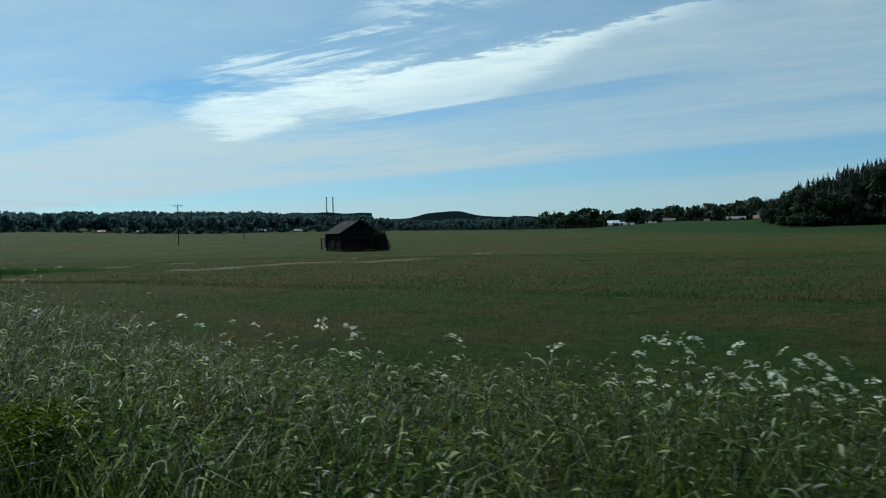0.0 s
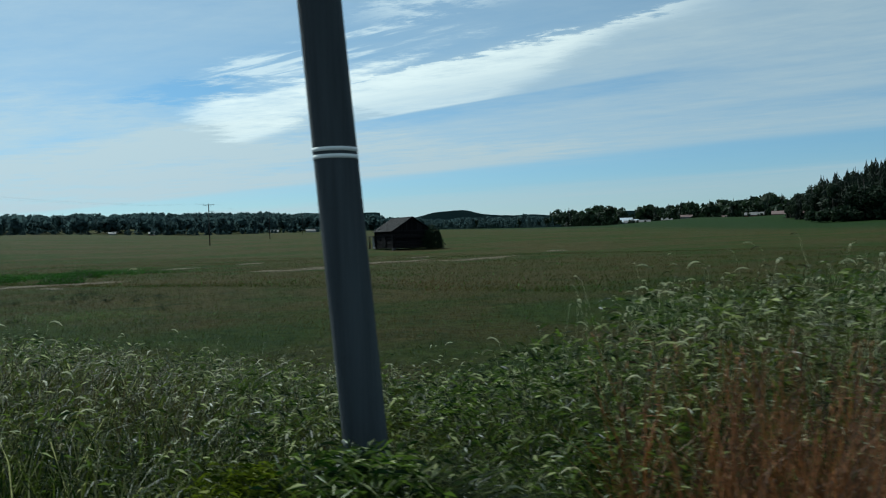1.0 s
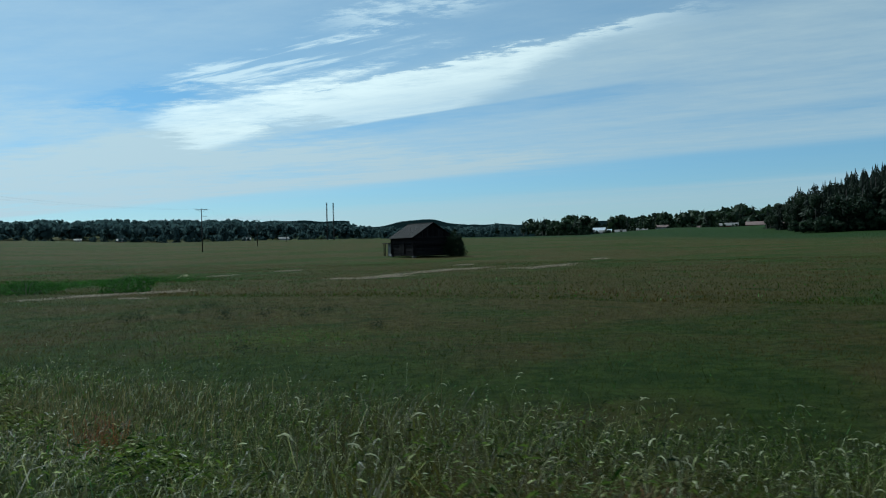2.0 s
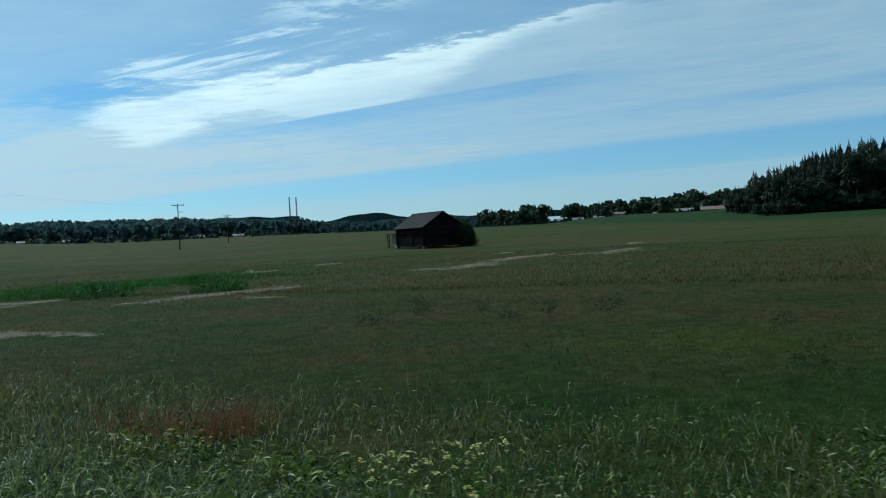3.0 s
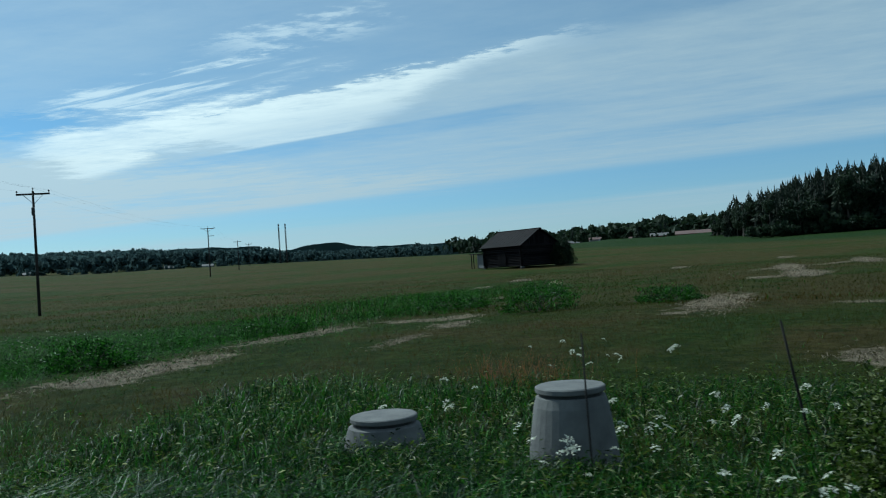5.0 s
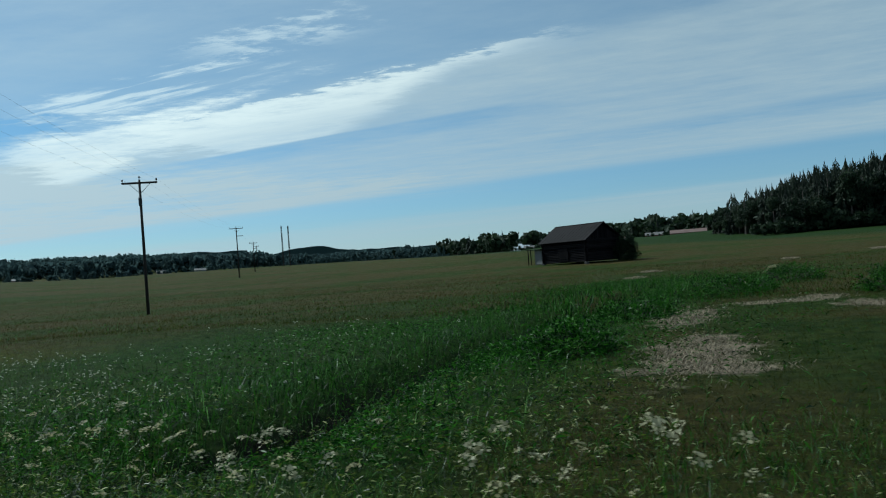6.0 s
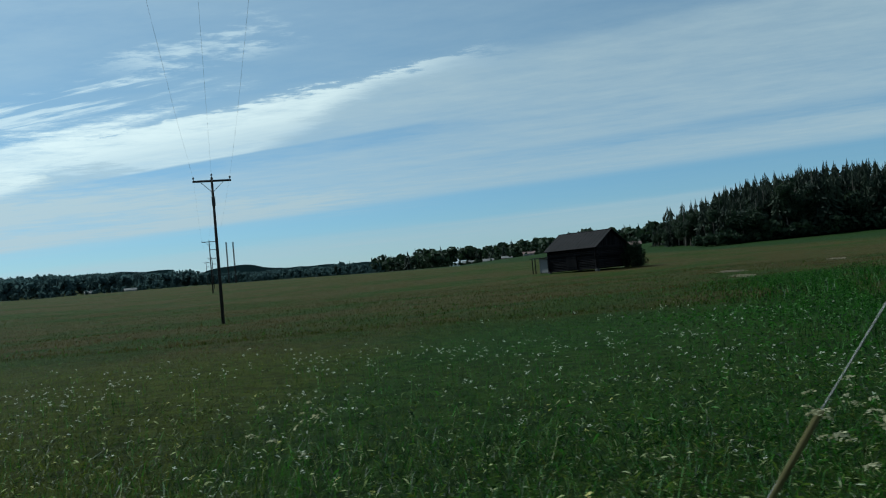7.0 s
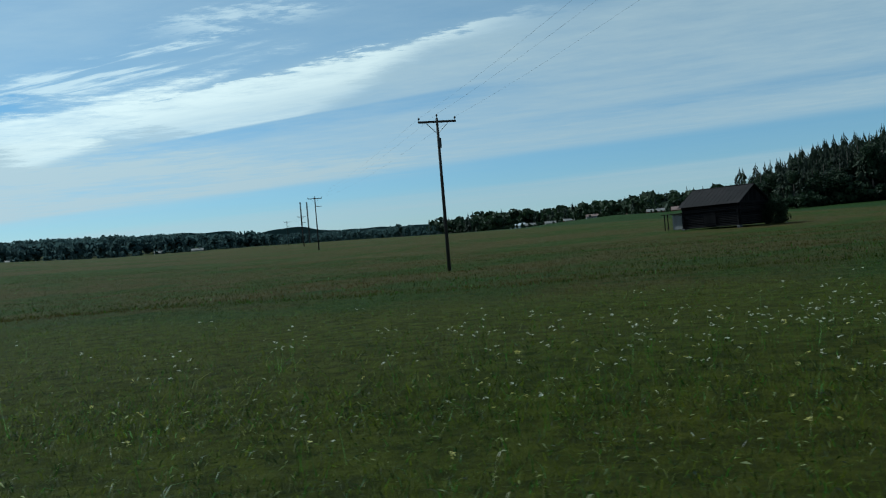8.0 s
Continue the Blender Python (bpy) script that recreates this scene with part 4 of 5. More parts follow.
def wire(a, b, sag, r=0.009, name="wire", label="thin dark overhead wire"):
    a, b = Vector(a), Vector(b)
    pts = [a.lerp(b, i / 16) - Vector((0, 0, sag * 4 * (i / 16) * (1 - i / 16))) for i in range(17)]
    me = bpy.data.meshes.new(name)
    bm = tube(B(), pts, r, 5)
    bm.to_mesh(me)
    bm.free()
    me.materials.append(M_WIRE)
    return tagged(new(name, me), label, "wire", "overhead wires")


line_a = power_pole(-37.2, 123.2, 7.55, -18, label="tall dark wooden power pole with a crossarm, in the meadow")
line_b = power_pole(-0.5, 238.5, 11.2, -18, arm=1.5, label="far wooden power pole with two crossarms", double=True, r=0.15)
line_c = power_pole(22.4, 308, 10.9, -18, arm=1.2, label="far wooden power pole with a short crossarm", double=True, r=0.15)
line_d = power_pole(45, 385, 13.0, -18, arm=1.2, label="far wooden power pole with a short crossarm", double=True, r=0.13)


def roadside_pole(base, top, r, label, mat=M_POLE):
    b, t = Vector(base), Vector(top)
    ob = thing("roadside_pole", tuple(b), label, "utility pole")
    d = t - b
    part("pole", tube(B(), [(0, 0, -0.3), d * 0.02, d * 0.3, d * 0.65, d], [r * 1.04, r * 1.03, r, r * 0.9, r * 0.78], 20), mat, ob, "weathered grey-brown round timber", True)
    return ob, d


def on_line(p, q, z):
    """The point of the line p q at that height."""
    p, q = Vector(p), Vector(q)
    return p + (q - p) * ((z - p.z) / (q.z - p.z))


P1a, P1b = (-6.28, 14.01, -0.93 + Z0), (-6.41, 14.03, 0.93 + Z0)
p1_base = on_line(P1a, P1b, gz(-6.25, 14.0))
p1, p1_d = roadside_pole(p1_base, on_line(P1a, P1b, 8.6), 0.098, "weathered wooden utility pole with a white band by the road")
for k, zz in enumerate((1.58, 1.612)):
    c = on_line((0, 0, 0), p1_d, zz - p1_base.z)
    part("band", tube(B(), [c - Vector((0, 0, 0.009)), c + Vector((0, 0, 0.009))], 0.1015, 20), M_WHITE, p1, "white painted band", True)

P2a, P2b = (-48.05, 67.80, -1.78 + Z0), (-47.96, 68.20, 0.99 + Z0)
p2_base = on_line(P2a, P2b, gz(-48.05, 67.75))
p2_top = on_line(P2a, P2b, 7.6)
p2, p2_d = roadside_pole(p2_base, p2_top, 0.087, "dark weathered wooden pole with a black cable", M_ENDPOLE)
part("cable", tube(B(), [p2_d * u + Vector((0.098 * math.cos(-0.3), 0.098 * math.sin(-0.3), 0)) for u in (0.03, 0.2, 0.45, 0.7, 0.95)], 0.014, 6), M_BLACK, p2, "black cable down the pole")
line_z = power_pole(-61.5, 50.0, 7.6, -18, label="tall dark wooden power pole with a crossarm across the road")
for la, lb in ((line_z, line_a), (line_a, line_b), (line_b, line_c), (line_c, line_d)):
    for a, b in zip(la, lb):
        wire(a, b, 0.9, 0.003)
wire((-47.93, 68.69, 5.1), (-51.45, 71.49, gz(-51.45, 71.49)), 0.0, 0.0045, "guy_wire", "steel guy wire from the pole down to the ground")
g0, g1 = Vector((-51.45, 71.49, gz(-51.45, 71.49))), Vector((-47.93, 68.69, 5.1))
guard = new("wire_guard")
tagged(guard, "pale striped guard sleeve round the foot of the guy wire", "guard")
guard.location = g0
bm = tube(B(), [(0, 0, -0.05), tuple((g1 - g0).normalized() * 0.95)], 0.02, 8)
part("sleeve", bm, M_DRY, guard)

# the cable box beside the end pole
cb = thing("cable_box", (-48.18, 68.03, gz(-48.18, 68.03)), "grey-green steel cable box on a pipe beside the pole", "electric box", "", 30)
gb = gz(-48.18, 68.03)
z0b, z1b = -1.62 + Z0 - gb, -1.25 + Z0 - gb
part("cabinet", box(B(), (-0.08, -0.065, z0b), (0.08, 0.065, z1b), 0.012), M_BOX, cb)
part("lid", box(B(), (-0.09, -0.08, z1b), (0.09, 0.08, z1b + 0.02), 0.006), M_STEEL, cb, "bright steel lid")
part("pipe", tube(B(), [(0.03, 0, -0.1), (0.03, 0, z0b)], 0.018, 8), M_STEEL, cb)
part("hose", tube(B(), [(-0.04, 0.02, z0b), (0.0, 0.03, z0b * 0.6), (0.07, 0.02, z0b * 0.35), (0.06, 0.02, -0.1)], 0.012, 6), M_BLACK, cb)
part("bracket", tube(B(), [(0.07, 0.03, z1b - 0.05), (0.24, 0.03, z1b - 0.05)], 0.012, 6), M_STEEL, cb)


def speed_sign():
    x, y = -50.24, 67.70
    z = gz(x, y)
    ob = thing("speed_sign", (x, y, z), "round yellow speed sign with red rim on steel post", "road sign", "", 0)
    zc = 0.19 + Z0 - z
    part("post", tube(B(), [(0.03, -0.01, -0.3), (0.0, 0.02, zc * 0.6), (0.01, 0.05, zc + 0.2)], 0.03, 14), M_STEEL, ob, "grey galvanised post", True)
    # the plate's own frame: x across, z up, facing -y
    m = Matrix.Translation((0.01, 0.04, zc)) @ Matrix.Rotation(radians(38), 4, "Z") @ Matrix.Translation((0, -0.045, 0))

    def disc(r0, r1, y0, n=64):
        bm = B()
        o = [bm.verts.new((r1 * math.cos(a), y0, r1 * math.sin(a))) for a in (2 * math.pi * k / n for k in range(n))]
        if r0:
            i_ = [bm.verts.new((r0 * math.cos(a), y0, r0 * math.sin(a))) for a in (2 * math.pi * k / n for k in range(n))]
            for k in range(n):
                bm.faces.new((o[k], o[(k + 1) % n], i_[(k + 1) % n], i_[k]))
        else:
            bm.faces.new(o)
        return bm
    bm = B()
    tube(bm, [(0, 0.012, 0), (0, 0, 0)], 0.304, 64)
    plate = part("plate", bm, M_STEEL, ob, "grey metal plate", at=m)
    part("rim", disc(0.246, 0.300, -0.003), M_SIGNRED, plate, "dull red rim")
    part("field", disc(0, 0.246, -0.003), M_SIGNYELLOW, plate, "dull yellow face")
    for k, digit in enumerate("50"):
        cu = bpy.data.curves.new("numeral", "FONT")
        cu.body, cu.size, cu.align_x, cu.align_y, cu.extrude = digit, 0.350, "CENTER", "CENTER", 0.001
        cu.offset = 0.002
        tmp = bpy.data.objects.new("tmp", cu)
        scene.collection.objects.link(tmp)
        bpy.context.view_layer.update()
        me = bpy.data.meshes.new_from_object(tmp.evaluated_get(bpy.context.evaluated_depsgraph_get()))
        bpy.data.objects.remove(tmp)
        me.materials.clear()
        me.materials.append(M_BLACK)
        t = new("numeral", me)
        t.parent = plate
        t.matrix_basis = Matrix.Translation((-0.094 + 0.188 * k, -0.006, -0.012)) @ Matrix.Rotation(radians(90), 4, "X") @ Matrix.Diagonal((0.92, 1.08, 1, 1))
        tagged(t, "black numeral " + digit)
    for zz in (-0.15, 0.15):
        part("bracket", box(B(), (-0.12, 0.012, zz - 0.02), (0.12, 0.045, zz + 0.02), 0.004), M_STEEL, plate)


speed_sign()


# two far radio masts, their backlit silhouette put into a dark colour
for x, y in ((80.0, 461.5), (84.0, 463.0)):
    z = gz(x, y)
    ob = thing("radio_mast", (x, y, z), "slender steel lattice radio mast beyond the trees, coloured dark as a silhouette", "radio mast", "twin radio masts")
    h = 25.6 + Z0 - z
    n = 14
    for k in range(3):
        a = 2 * math.pi * k / 3
        part("leg", tube(B(), [(0.32 * math.cos(a), 0.32 * math.sin(a), 0), (0.28 * math.cos(a), 0.28 * math.sin(a), h)], 0.11, 5), M_POLE_DARK, ob)
    for i in range(n):
        bm = B()
        z0, z1 = h * i / n, h * (i + 1) / n
        for k in range(3):
            a, b = 2 * math.pi * k / 3, 2 * math.pi * (k + 1) / 3
            tube(bm, [(0.31 * math.cos(a), 0.31 * math.sin(a), z0), (0.31 * math.cos(b), 0.31 * math.sin(b), z1)], 0.06, 4)
        part("lattice", bm, M_POLE_DARK, ob)


# ---- things in the meadow ----
def well_ring(x, y, top, r, label):
    z = gz(x, y)
    ob = thing("well_ring", (x, y, z), label, "concrete well", "concrete wells in the meadow", 20)
    h = top - z
    part("ring", tube(B(), [(0, 0, -0.2), (0, 0, h * 0.35), (0, 0, h * 0.80), (0, 0, h - 0.095), (0, 0, h - 0.085)], [r * 1.40, r * 1.30, r * 1.10, r * 1.02, r * 0.97], 32), M_CONCRETE, ob)
    # black band added to stand in for the shade beneath the lid
    part("gasket", tube(B(), [(0, 0, h - 0.086), (0, 0, h - 0.055)], r * 0.93, 28), M_BLACK, ob, "black band for the shade in the gap under the lid")
    part("lid", tube(B(), [(0, 0, h - 0.056), (0, 0, h - 0.048), (0, 0, h - 0.01), (0, 0, h)], [r * 0.99, r * 1.03, r * 1.03, r * 0.99], 32), M_CONCRETE, ob, "round concrete lid")


well_ring(-33.78, 56.14, -1.64 + Z0, 0.31, "grey concrete well ring with a round lid in tall grass")
well_ring(-34.9, 57.9, -1.99 + Z0, 0.34, "low grey concrete well ring sunk in tall grass")


def stick(name, a, b, r, label, mat=M_WOODSTICK, taper=0.7):
    a, b = Vector(a), Vector(b)
    ob = thing(name, tuple(a), label, "stake")
    d = b - a
    part("shaft", tube(B(), [d * -0.06, d * 0.3, d * 0.6 + Vector((0.006, 0.008, 0)), d], [r, r * 0.95, r * 0.85, r * taper], 8), mat, ob, smooth_shade=True)
    part("tip", tube(B(), [d * 0.985, d * 1.01], [r * taper * 1.15, r * taper * 0.6], 8), mat, ob)


stick("marker_stick", (-44.72, 59.80, gz(-44.7, 59.8)), (-44.42, 60.41, -0.07 + Z0), 0.009, "slim leaning wooden marker stick on the verge", M_BARK)
stick("marker_stick", (-4.70, 9.78, gz(-4.70, 9.78)), (-5.12, 11.03, 0.37 + Z0), 0.009, "slim dark marker stick leaning far over on the verge", M_POLE_DARK)
stick("dark_stake", (-34.02, 55.56, gz(-34.02, 55.56)), (-34.03, 55.58, -1.13 + Z0), 0.010, "thin dark upright stake beside the well", M_POLE_DARK)
stick("dark_stake", (-31.3, 55.6, gz(-31.3, 55.6)), (-31.55, 55.65, -1.25 + Z0), 0.016, "thin dark leaning stake by the bush", M_POLE_DARK)


# ---- grasses and flowers ----
RS = np.random.RandomState(11)


def raw_mesh(name, verts, tris, mat):
    """A mesh from arrays of triangles."""
    me = bpy.data.meshes.new(name)
    n, m = len(verts), len(tris)
    me.vertices.add(n)
    me.vertices.foreach_set("co", np.ascontiguousarray(verts, dtype=np.float32).ravel())
    me.loops.add(m * 3)
    me.loops.foreach_set("vertex_index", np.ascontiguousarray(tris, dtype=np.int32).ravel())
    me.polygons.add(m)
    me.polygons.foreach_set("loop_start", np.arange(0, m * 3, 3, dtype=np.int32))
    me.materials.append(mat)
    me.update()
    me.validate()
    return me


def blades(x, y, h, w, lean, fine):
    """Bent tapering blades rooted at x, y. fine: 3, 2 or 1 triangles a blade."""
    n = len(x)
    z = height(x, y) - 0.03
    a = RS.rand(n) * 2 * np.pi
    wind = 0.9                                    # most heads nod one way
    lx = lean * (np.cos(a) * 0.95 + 0.4 * math.cos(wind)) * h
    ly = lean * (np.sin(a) * 0.95 + 0.4 * math.sin(wind)) * h
    b = RS.rand(n) * np.pi
    sx, sy = np.cos(b) * w, np.sin(b) * w
    root_l, root_r = np.stack([x - sx, y - sy, z], 1), np.stack([x + sx, y + sy, z], 1)
    tip = np.stack([x + lx, y + ly, z + h * (1 - 0.35 * lean)], 1)
    if fine == 1:
        v = np.stack([root_l, root_r, tip], 1).reshape(-1, 3)
        t = np.arange(3 * n).reshape(-1, 3)
        return v, t
    mx, my, mz = x + lx * 0.32, y + ly * 0.32, z + h * 0.60
    mid_l, mid_r = np.stack([mx - sx * 0.8, my - sy * 0.8, mz], 1), np.stack([mx + sx * 0.8, my + sy * 0.8, mz], 1)
    v = np.stack([root_l, root_r, mid_l, mid_r, tip], 1).reshape(-1, 3)
    k = np.arange(n)[:, None] * 5
    t = np.stack([k + [0, 1, 3], k + [0, 3, 2], k + [2, 3, 4]], 1).reshape(-1, 3)
    return v, t


def scatter(n, s0, s1, d0, d1, fan=True):
    """Spots in the strip that lies beside the road, wider the farther out."""
    d = d0 + (d1 - d0) * RS.rand(n) ** (1.0 if d1 < 12 else 1.35)
    lo, hi = s0 + (0.17 * d if fan else 0), s1 + (0.92 * d if fan else 0)
    s = lo + (hi - lo) * RS.rand(n)
    # ragged edges
    s = s + 1.2 * RS.randn(n)
    d = d + np.abs(RS.randn(n)) * 0.9 * (d / d1) ** 3
    return s, d


def clumped(s, d, scale, power):
    """Keeps more spots in some drifts than in others."""
    x, y = to_xy(s, d)
    q = 0.5 + 0.5 * wobble(x * scale, y * scale)
    return RS.rand(len(s)) < (1 - power) + power * q


def ditch(s, d):
    return np.exp(-((s - (81.6 - 0.12 * np.maximum(d - 14, 0))) / (2.6 + 0.03 * d)) ** 2) * smooth(d, 7, 11) * (1 - smooth(d, 44, 56))


def stand(name, s, d, h, w, lean, fine, mat, label):
    keep = d > 1.75
    s, d, h = s[keep], d[keep], h[keep]
    x, y = to_xy(s, d)
    ok = straw_at(x, y) < 0.75 + 0.4 * RS.rand(len(x))
    # the bed of the ditch stays bare
    ok &= ~((np.abs(s - (81.2 - 0.12 * np.maximum(d - 14, 0)) + 0.35 * np.sin(1.1 * d)) < 0.04 + 0.34 * RS.rand(len(x))) & (d > 5.5) & (d < 26))
    # no blade grows through the poles, wells or bush
    for ox, oy, rr in ((-6.27, 14.0, 0.13), (-48.05, 67.75, 0.13), (-33.78, 56.14, 0.42), (-34.9, 57.9, 0.44), (-50.24, 67.7, 0.05)):
        ok &= np.hypot(x - ox, y - oy) > rr
    x, y, h = x[ok], y[ok], h[ok]
    w = w * (0.6 + 0.8 * RS.rand(len(x)))
    v, t = blades(x, y, h, w, lean * (0.4 + 1.2 * RS.rand(len(x))), fine)
    tagged(new(name, raw_mesh(name, v, t, mat)), label, "grass", kind="stuff")


def leaves(name, s, d, low, high, ln, mat, label):
    """Single herb leaves at all heights of a stand, turned every way."""
    keep = d > 1.85
    s, d, low, high = s[keep], d[keep], low[keep], high[keep]
    n = len(s)
    x, y = to_xy(s, d)
    ok = np.hypot(x + 6.27, y - 14.0) > 0.16
    ok &= ~((np.abs(s - (81.4 - 0.12 * np.maximum(d - 14, 0)) + 0.35 * np.sin(1.1 * d)) + 0.5 * np.sin(2.3 * d + 1.0) < 0.30 * RS.rand(n)) & (d > 5.0) & (d < 13))
    x, y, low, high = x[ok], y[ok], low[ok], high[ok]
    n = len(x)
    c = np.stack([x, y, height(x, y) + low + (high - low) * RS.rand(n) ** 0.8], 1)
    a = RS.rand(n) * 2 * np.pi
    dirs = np.stack([np.cos(a), np.sin(a), RS.randn(n) * 0.55], 1)
    dirs /= np.linalg.norm(dirs, axis=1)[:, None]
    side = np.cross(dirs, RS.randn(n, 3))
    side /= np.linalg.norm(side, axis=1)[:, None]
    L = (ln * (0.5 + RS.rand(n)))[:, None]
    w = L * (0.05 + 0.08 * RS.rand(n))[:, None]
    droop = np.array([0, 0, -0.25]) * L
    v = np.stack([c, c + dirs * L * 0.45 + side * w, c + dirs * L + droop, c + dirs * L * 0.45 - side * w], 1).reshape(-1, 3)
    k = np.arange(n)[:, None] * 4
    t = np.stack([k + [0, 1, 2], k + [0, 2, 3]], 1).reshape(-1, 3)
    tagged(new(name, raw_mesh(name, v, t, mat)), label, "herbs", kind="stuff")


def bank_height(s, d):
    """How tall the growth on the first bank stands."""
    h = 0.62 + 0.18 * wobble(s * 2.3, d * 2.1 + 5.0) + 0.12 * np.sin(s * 5.1 + 2 * d)
    h = h + 0.62 * np.exp(-((s - 13.8) / 1.25) ** 2) * smooth(d, 3.0, 4.2)
    return h * (0.80 + 0.20 * smooth(d, 2.0, 3.3))


def tall_bank(s):
    """Where the verge is a bank with tall grass."""
    return 1 - smooth(s, 19, 27)


def meadow():
    # the bank at the start: tall, dense, in disorder
    s, d = scatter(125000, -2, 24, 1.8, 7.5)
    k = clumped(s, d, 2.7, 0.45)
    s, d = s[k], d[k]
    h = bank_height(s, d) * (0.40 + 0.85 * RS.rand(len(s)) ** 1.3)
    stand("verge_grass", s, d, h, 0.0034, 1.05, 3, M_GRASS, "tall tangled green grass on the road verge")
    s, d = scatter(15000, -2, 24, 2.4, 8.5)
    k = clumped(s, d, 1.1, 0.8)
    s, d = s[k], d[k]
    stand("brown_grass_tops", s, d, bank_height(s, d) * (0.85 + 0.50 * RS.rand(len(s))), 0.0015, 0.45, 3, M_BROWN, "thin brown seeding grass above the verge")
    s, d = scatter(120000, -2, 24, 1.85, 7.0)
    k = clumped(s, d, 2.2, 0.9)
    s, d = s[k], d[k]
    h = bank_height(s, d)
    leaves("verge_herbs", s, d, 0.10 * h, h * 0.95, 0.055, M_HERB, "tangled small-leaved green herbs on the road verge")
    n = 22000
    s, d = 13.2 + 3.2 * RS.rand(n), 2.7 + 2.8 * RS.rand(n)
    k = clumped(s, d, 3.1, 0.7)
    s, d = s[k], d[k]
    h = bank_height(s, d) + 0.05
    leaves("tall_herbs", s, d, 0.2 * h, h * 0.98, 0.055, M_HERB, "tall leafy green herbs beyond the pole")
    # yellowish leafy tufts at the edge of the road
    n = 5200
    s = np.concatenate([4.75 + 0.16 * RS.randn(n // 2), 15.15 + 0.12 * RS.randn(n // 2)])
    d = np.concatenate([2.15 + 0.14 * RS.randn(n // 2), 2.05 + 0.10 * RS.randn(n // 2)])
    leaves("yellow_tufts", s, d, np.full(n, 0.05), np.full(n, 0.44), 0.05, M_OLIVE, "yellowish green leafy tufts at the road's edge")
    s, d = scatter(5200, -2, 24, 1.85, 7.5)
    k = clumped(s, d, 1.6, 0.9)
    s, d = s[k], d[k]
    nodding_heads("nodding_grass", s, d, bank_height(s, d) * (0.55 + 0.62 * RS.rand(len(s))), 0.085, M_SEED, "pale nodding seed heads of tall verge grass")
    # a tuft before the foot of the pole
    n = 3000
    s, d = 14.62 + 0.15 * RS.randn(n), 2.14 + 0.10 * RS.randn(n)
    stand("pole_tuft", s, d, 0.36 + 0.30 * RS.rand(n), 0.0036, 0.9, 3, M_GRASS, "rank green grass hiding the foot of the pole")
    leaves("pole_herbs", s, d, np.full(n, 0.05), np.full(n, 0.55), 0.06, M_HERB, "green herbs before the foot of the pole")
    n = 900
    s, d = 13.6 + 1.0 * RS.randn(n), 4.5 + 0.75 * RS.randn(n)
    nodding_heads("tall_nodding_grass", s, d, bank_height(s, d) * (0.85 + 0.30 * RS.rand(n)), 0.075, M_SEED, "pale seed heads of very tall grass")
    s = np.concatenate([57.6 + 13.1 * RS.rand(34000) ** 0.9, 35 + 1.8 * RS.randn(1600), 50 + 5 * RS.randn(1600)])
    d = np.concatenate([2.6 + 9.0 * RS.rand(34000) ** 1.1, 6.0 + 1.2 * RS.randn(1600), 6.0 + 1.5 * RS.randn(1600)])
    dry = np.arange(len(s)) >= 34000
    far = ~dry & (s < 60.4) & (d > 5.2 - 1.2 * (60.4 - s))
    s, d, dry = s[~far], d[~far], dry[~far]
    h = (0.22 + 0.36 * RS.rand(len(s))) * (0.80 + 0.4 * wobble(2.2 * s, 2.0 * d))
    stand("weeds", s[~dry], d[~dry], h[~dry], 0.006, 0.9, 3, M_LUSH, "lush weeds round the wells and the bush")
    stand("pale_stalks", s[dry], d[dry], h[dry] + 0.16, 0.0036, 0.45, 3, M_DRY, "upright pale dry grass stalks")
    n = 5200
    s = np.concatenate([64.9 + 0.75 * RS.randn(n // 2), 66.4 + 0.6 * RS.randn(n // 2)])
    d = np.concatenate([6.55 + 0.30 * RS.randn(n // 2), 6.9 + 0.35 * RS.randn(n // 2)])
    stand("well_weeds", s, d, 0.26 + 0.30 * RS.rand(len(s)), 0.006, 0.8, 3, M_LUSH, "tall lush weeds hiding the feet of the wells")
    leaves("well_herbs", s, d, np.full(len(s), 0.05), 0.22 + 0.26 * RS.rand(len(s)), 0.06, M_HERB, "leafy green herbs before the wells")
    # the low verge that follows
    s, d = scatter(240000, 20, 112, 2.0, 8.5)
    k = clumped(s, d, 1.3, 0.40) & ((s < 74) | clumped(s, d, 2.4, 0.65))
    s, d = s[k], d[k]
    h = (0.10 + 0.19 * RS.rand(len(s)) ** 1.3) * (1 + 0.5 * smooth(s, 74, 82) * (1 - smooth(s, 88, 96))) * (1 - 0.30 * smooth(s, 90, 98))
    lush = RS.rand(len(s)) < 0.10 + 0.82 * smooth(s, 60, 65) * (1 - 0.80 * smooth(s, 86, 96))
    olive = ~lush & (RS.rand(len(s)) < smooth(s, 88, 96))
    plain = ~lush & ~olive
    stand("low_verge_grass", s[plain], d[plain], h[plain], 0.0031, 1.0, 3, M_MEADOW_HAZED, "green and brown meadow grass beside the road")
    stand("olive_verge_grass", s[olive], d[olive], h[olive], 0.0028, 1.05, 3, M_OLIVE, "yellowish green meadow grass beside the road")
    stand("lush_verge_grass", s[lush], d[lush], h[lush], 0.0036, 1.0, 3, M_LUSH, "lush bright green grass beside the road")
    s, d = scatter(6000, 20, 112, 2.0, 9.0)
    k = clumped(s, d, 1.4, 0.9) & (RS.rand(len(s)) > 0.85 * smooth(s, 70, 80))
    s, d = s[k], d[k]
    stand("dry_stalks", s, d, 0.16 + 0.22 * RS.rand(len(s)), 0.0018, 0.7, 3, M_DRY, "dry pale grass stalks in the meadow")
    # farther out
    s, d = scatter(330000, -2, 112, 7.5, 32.0)
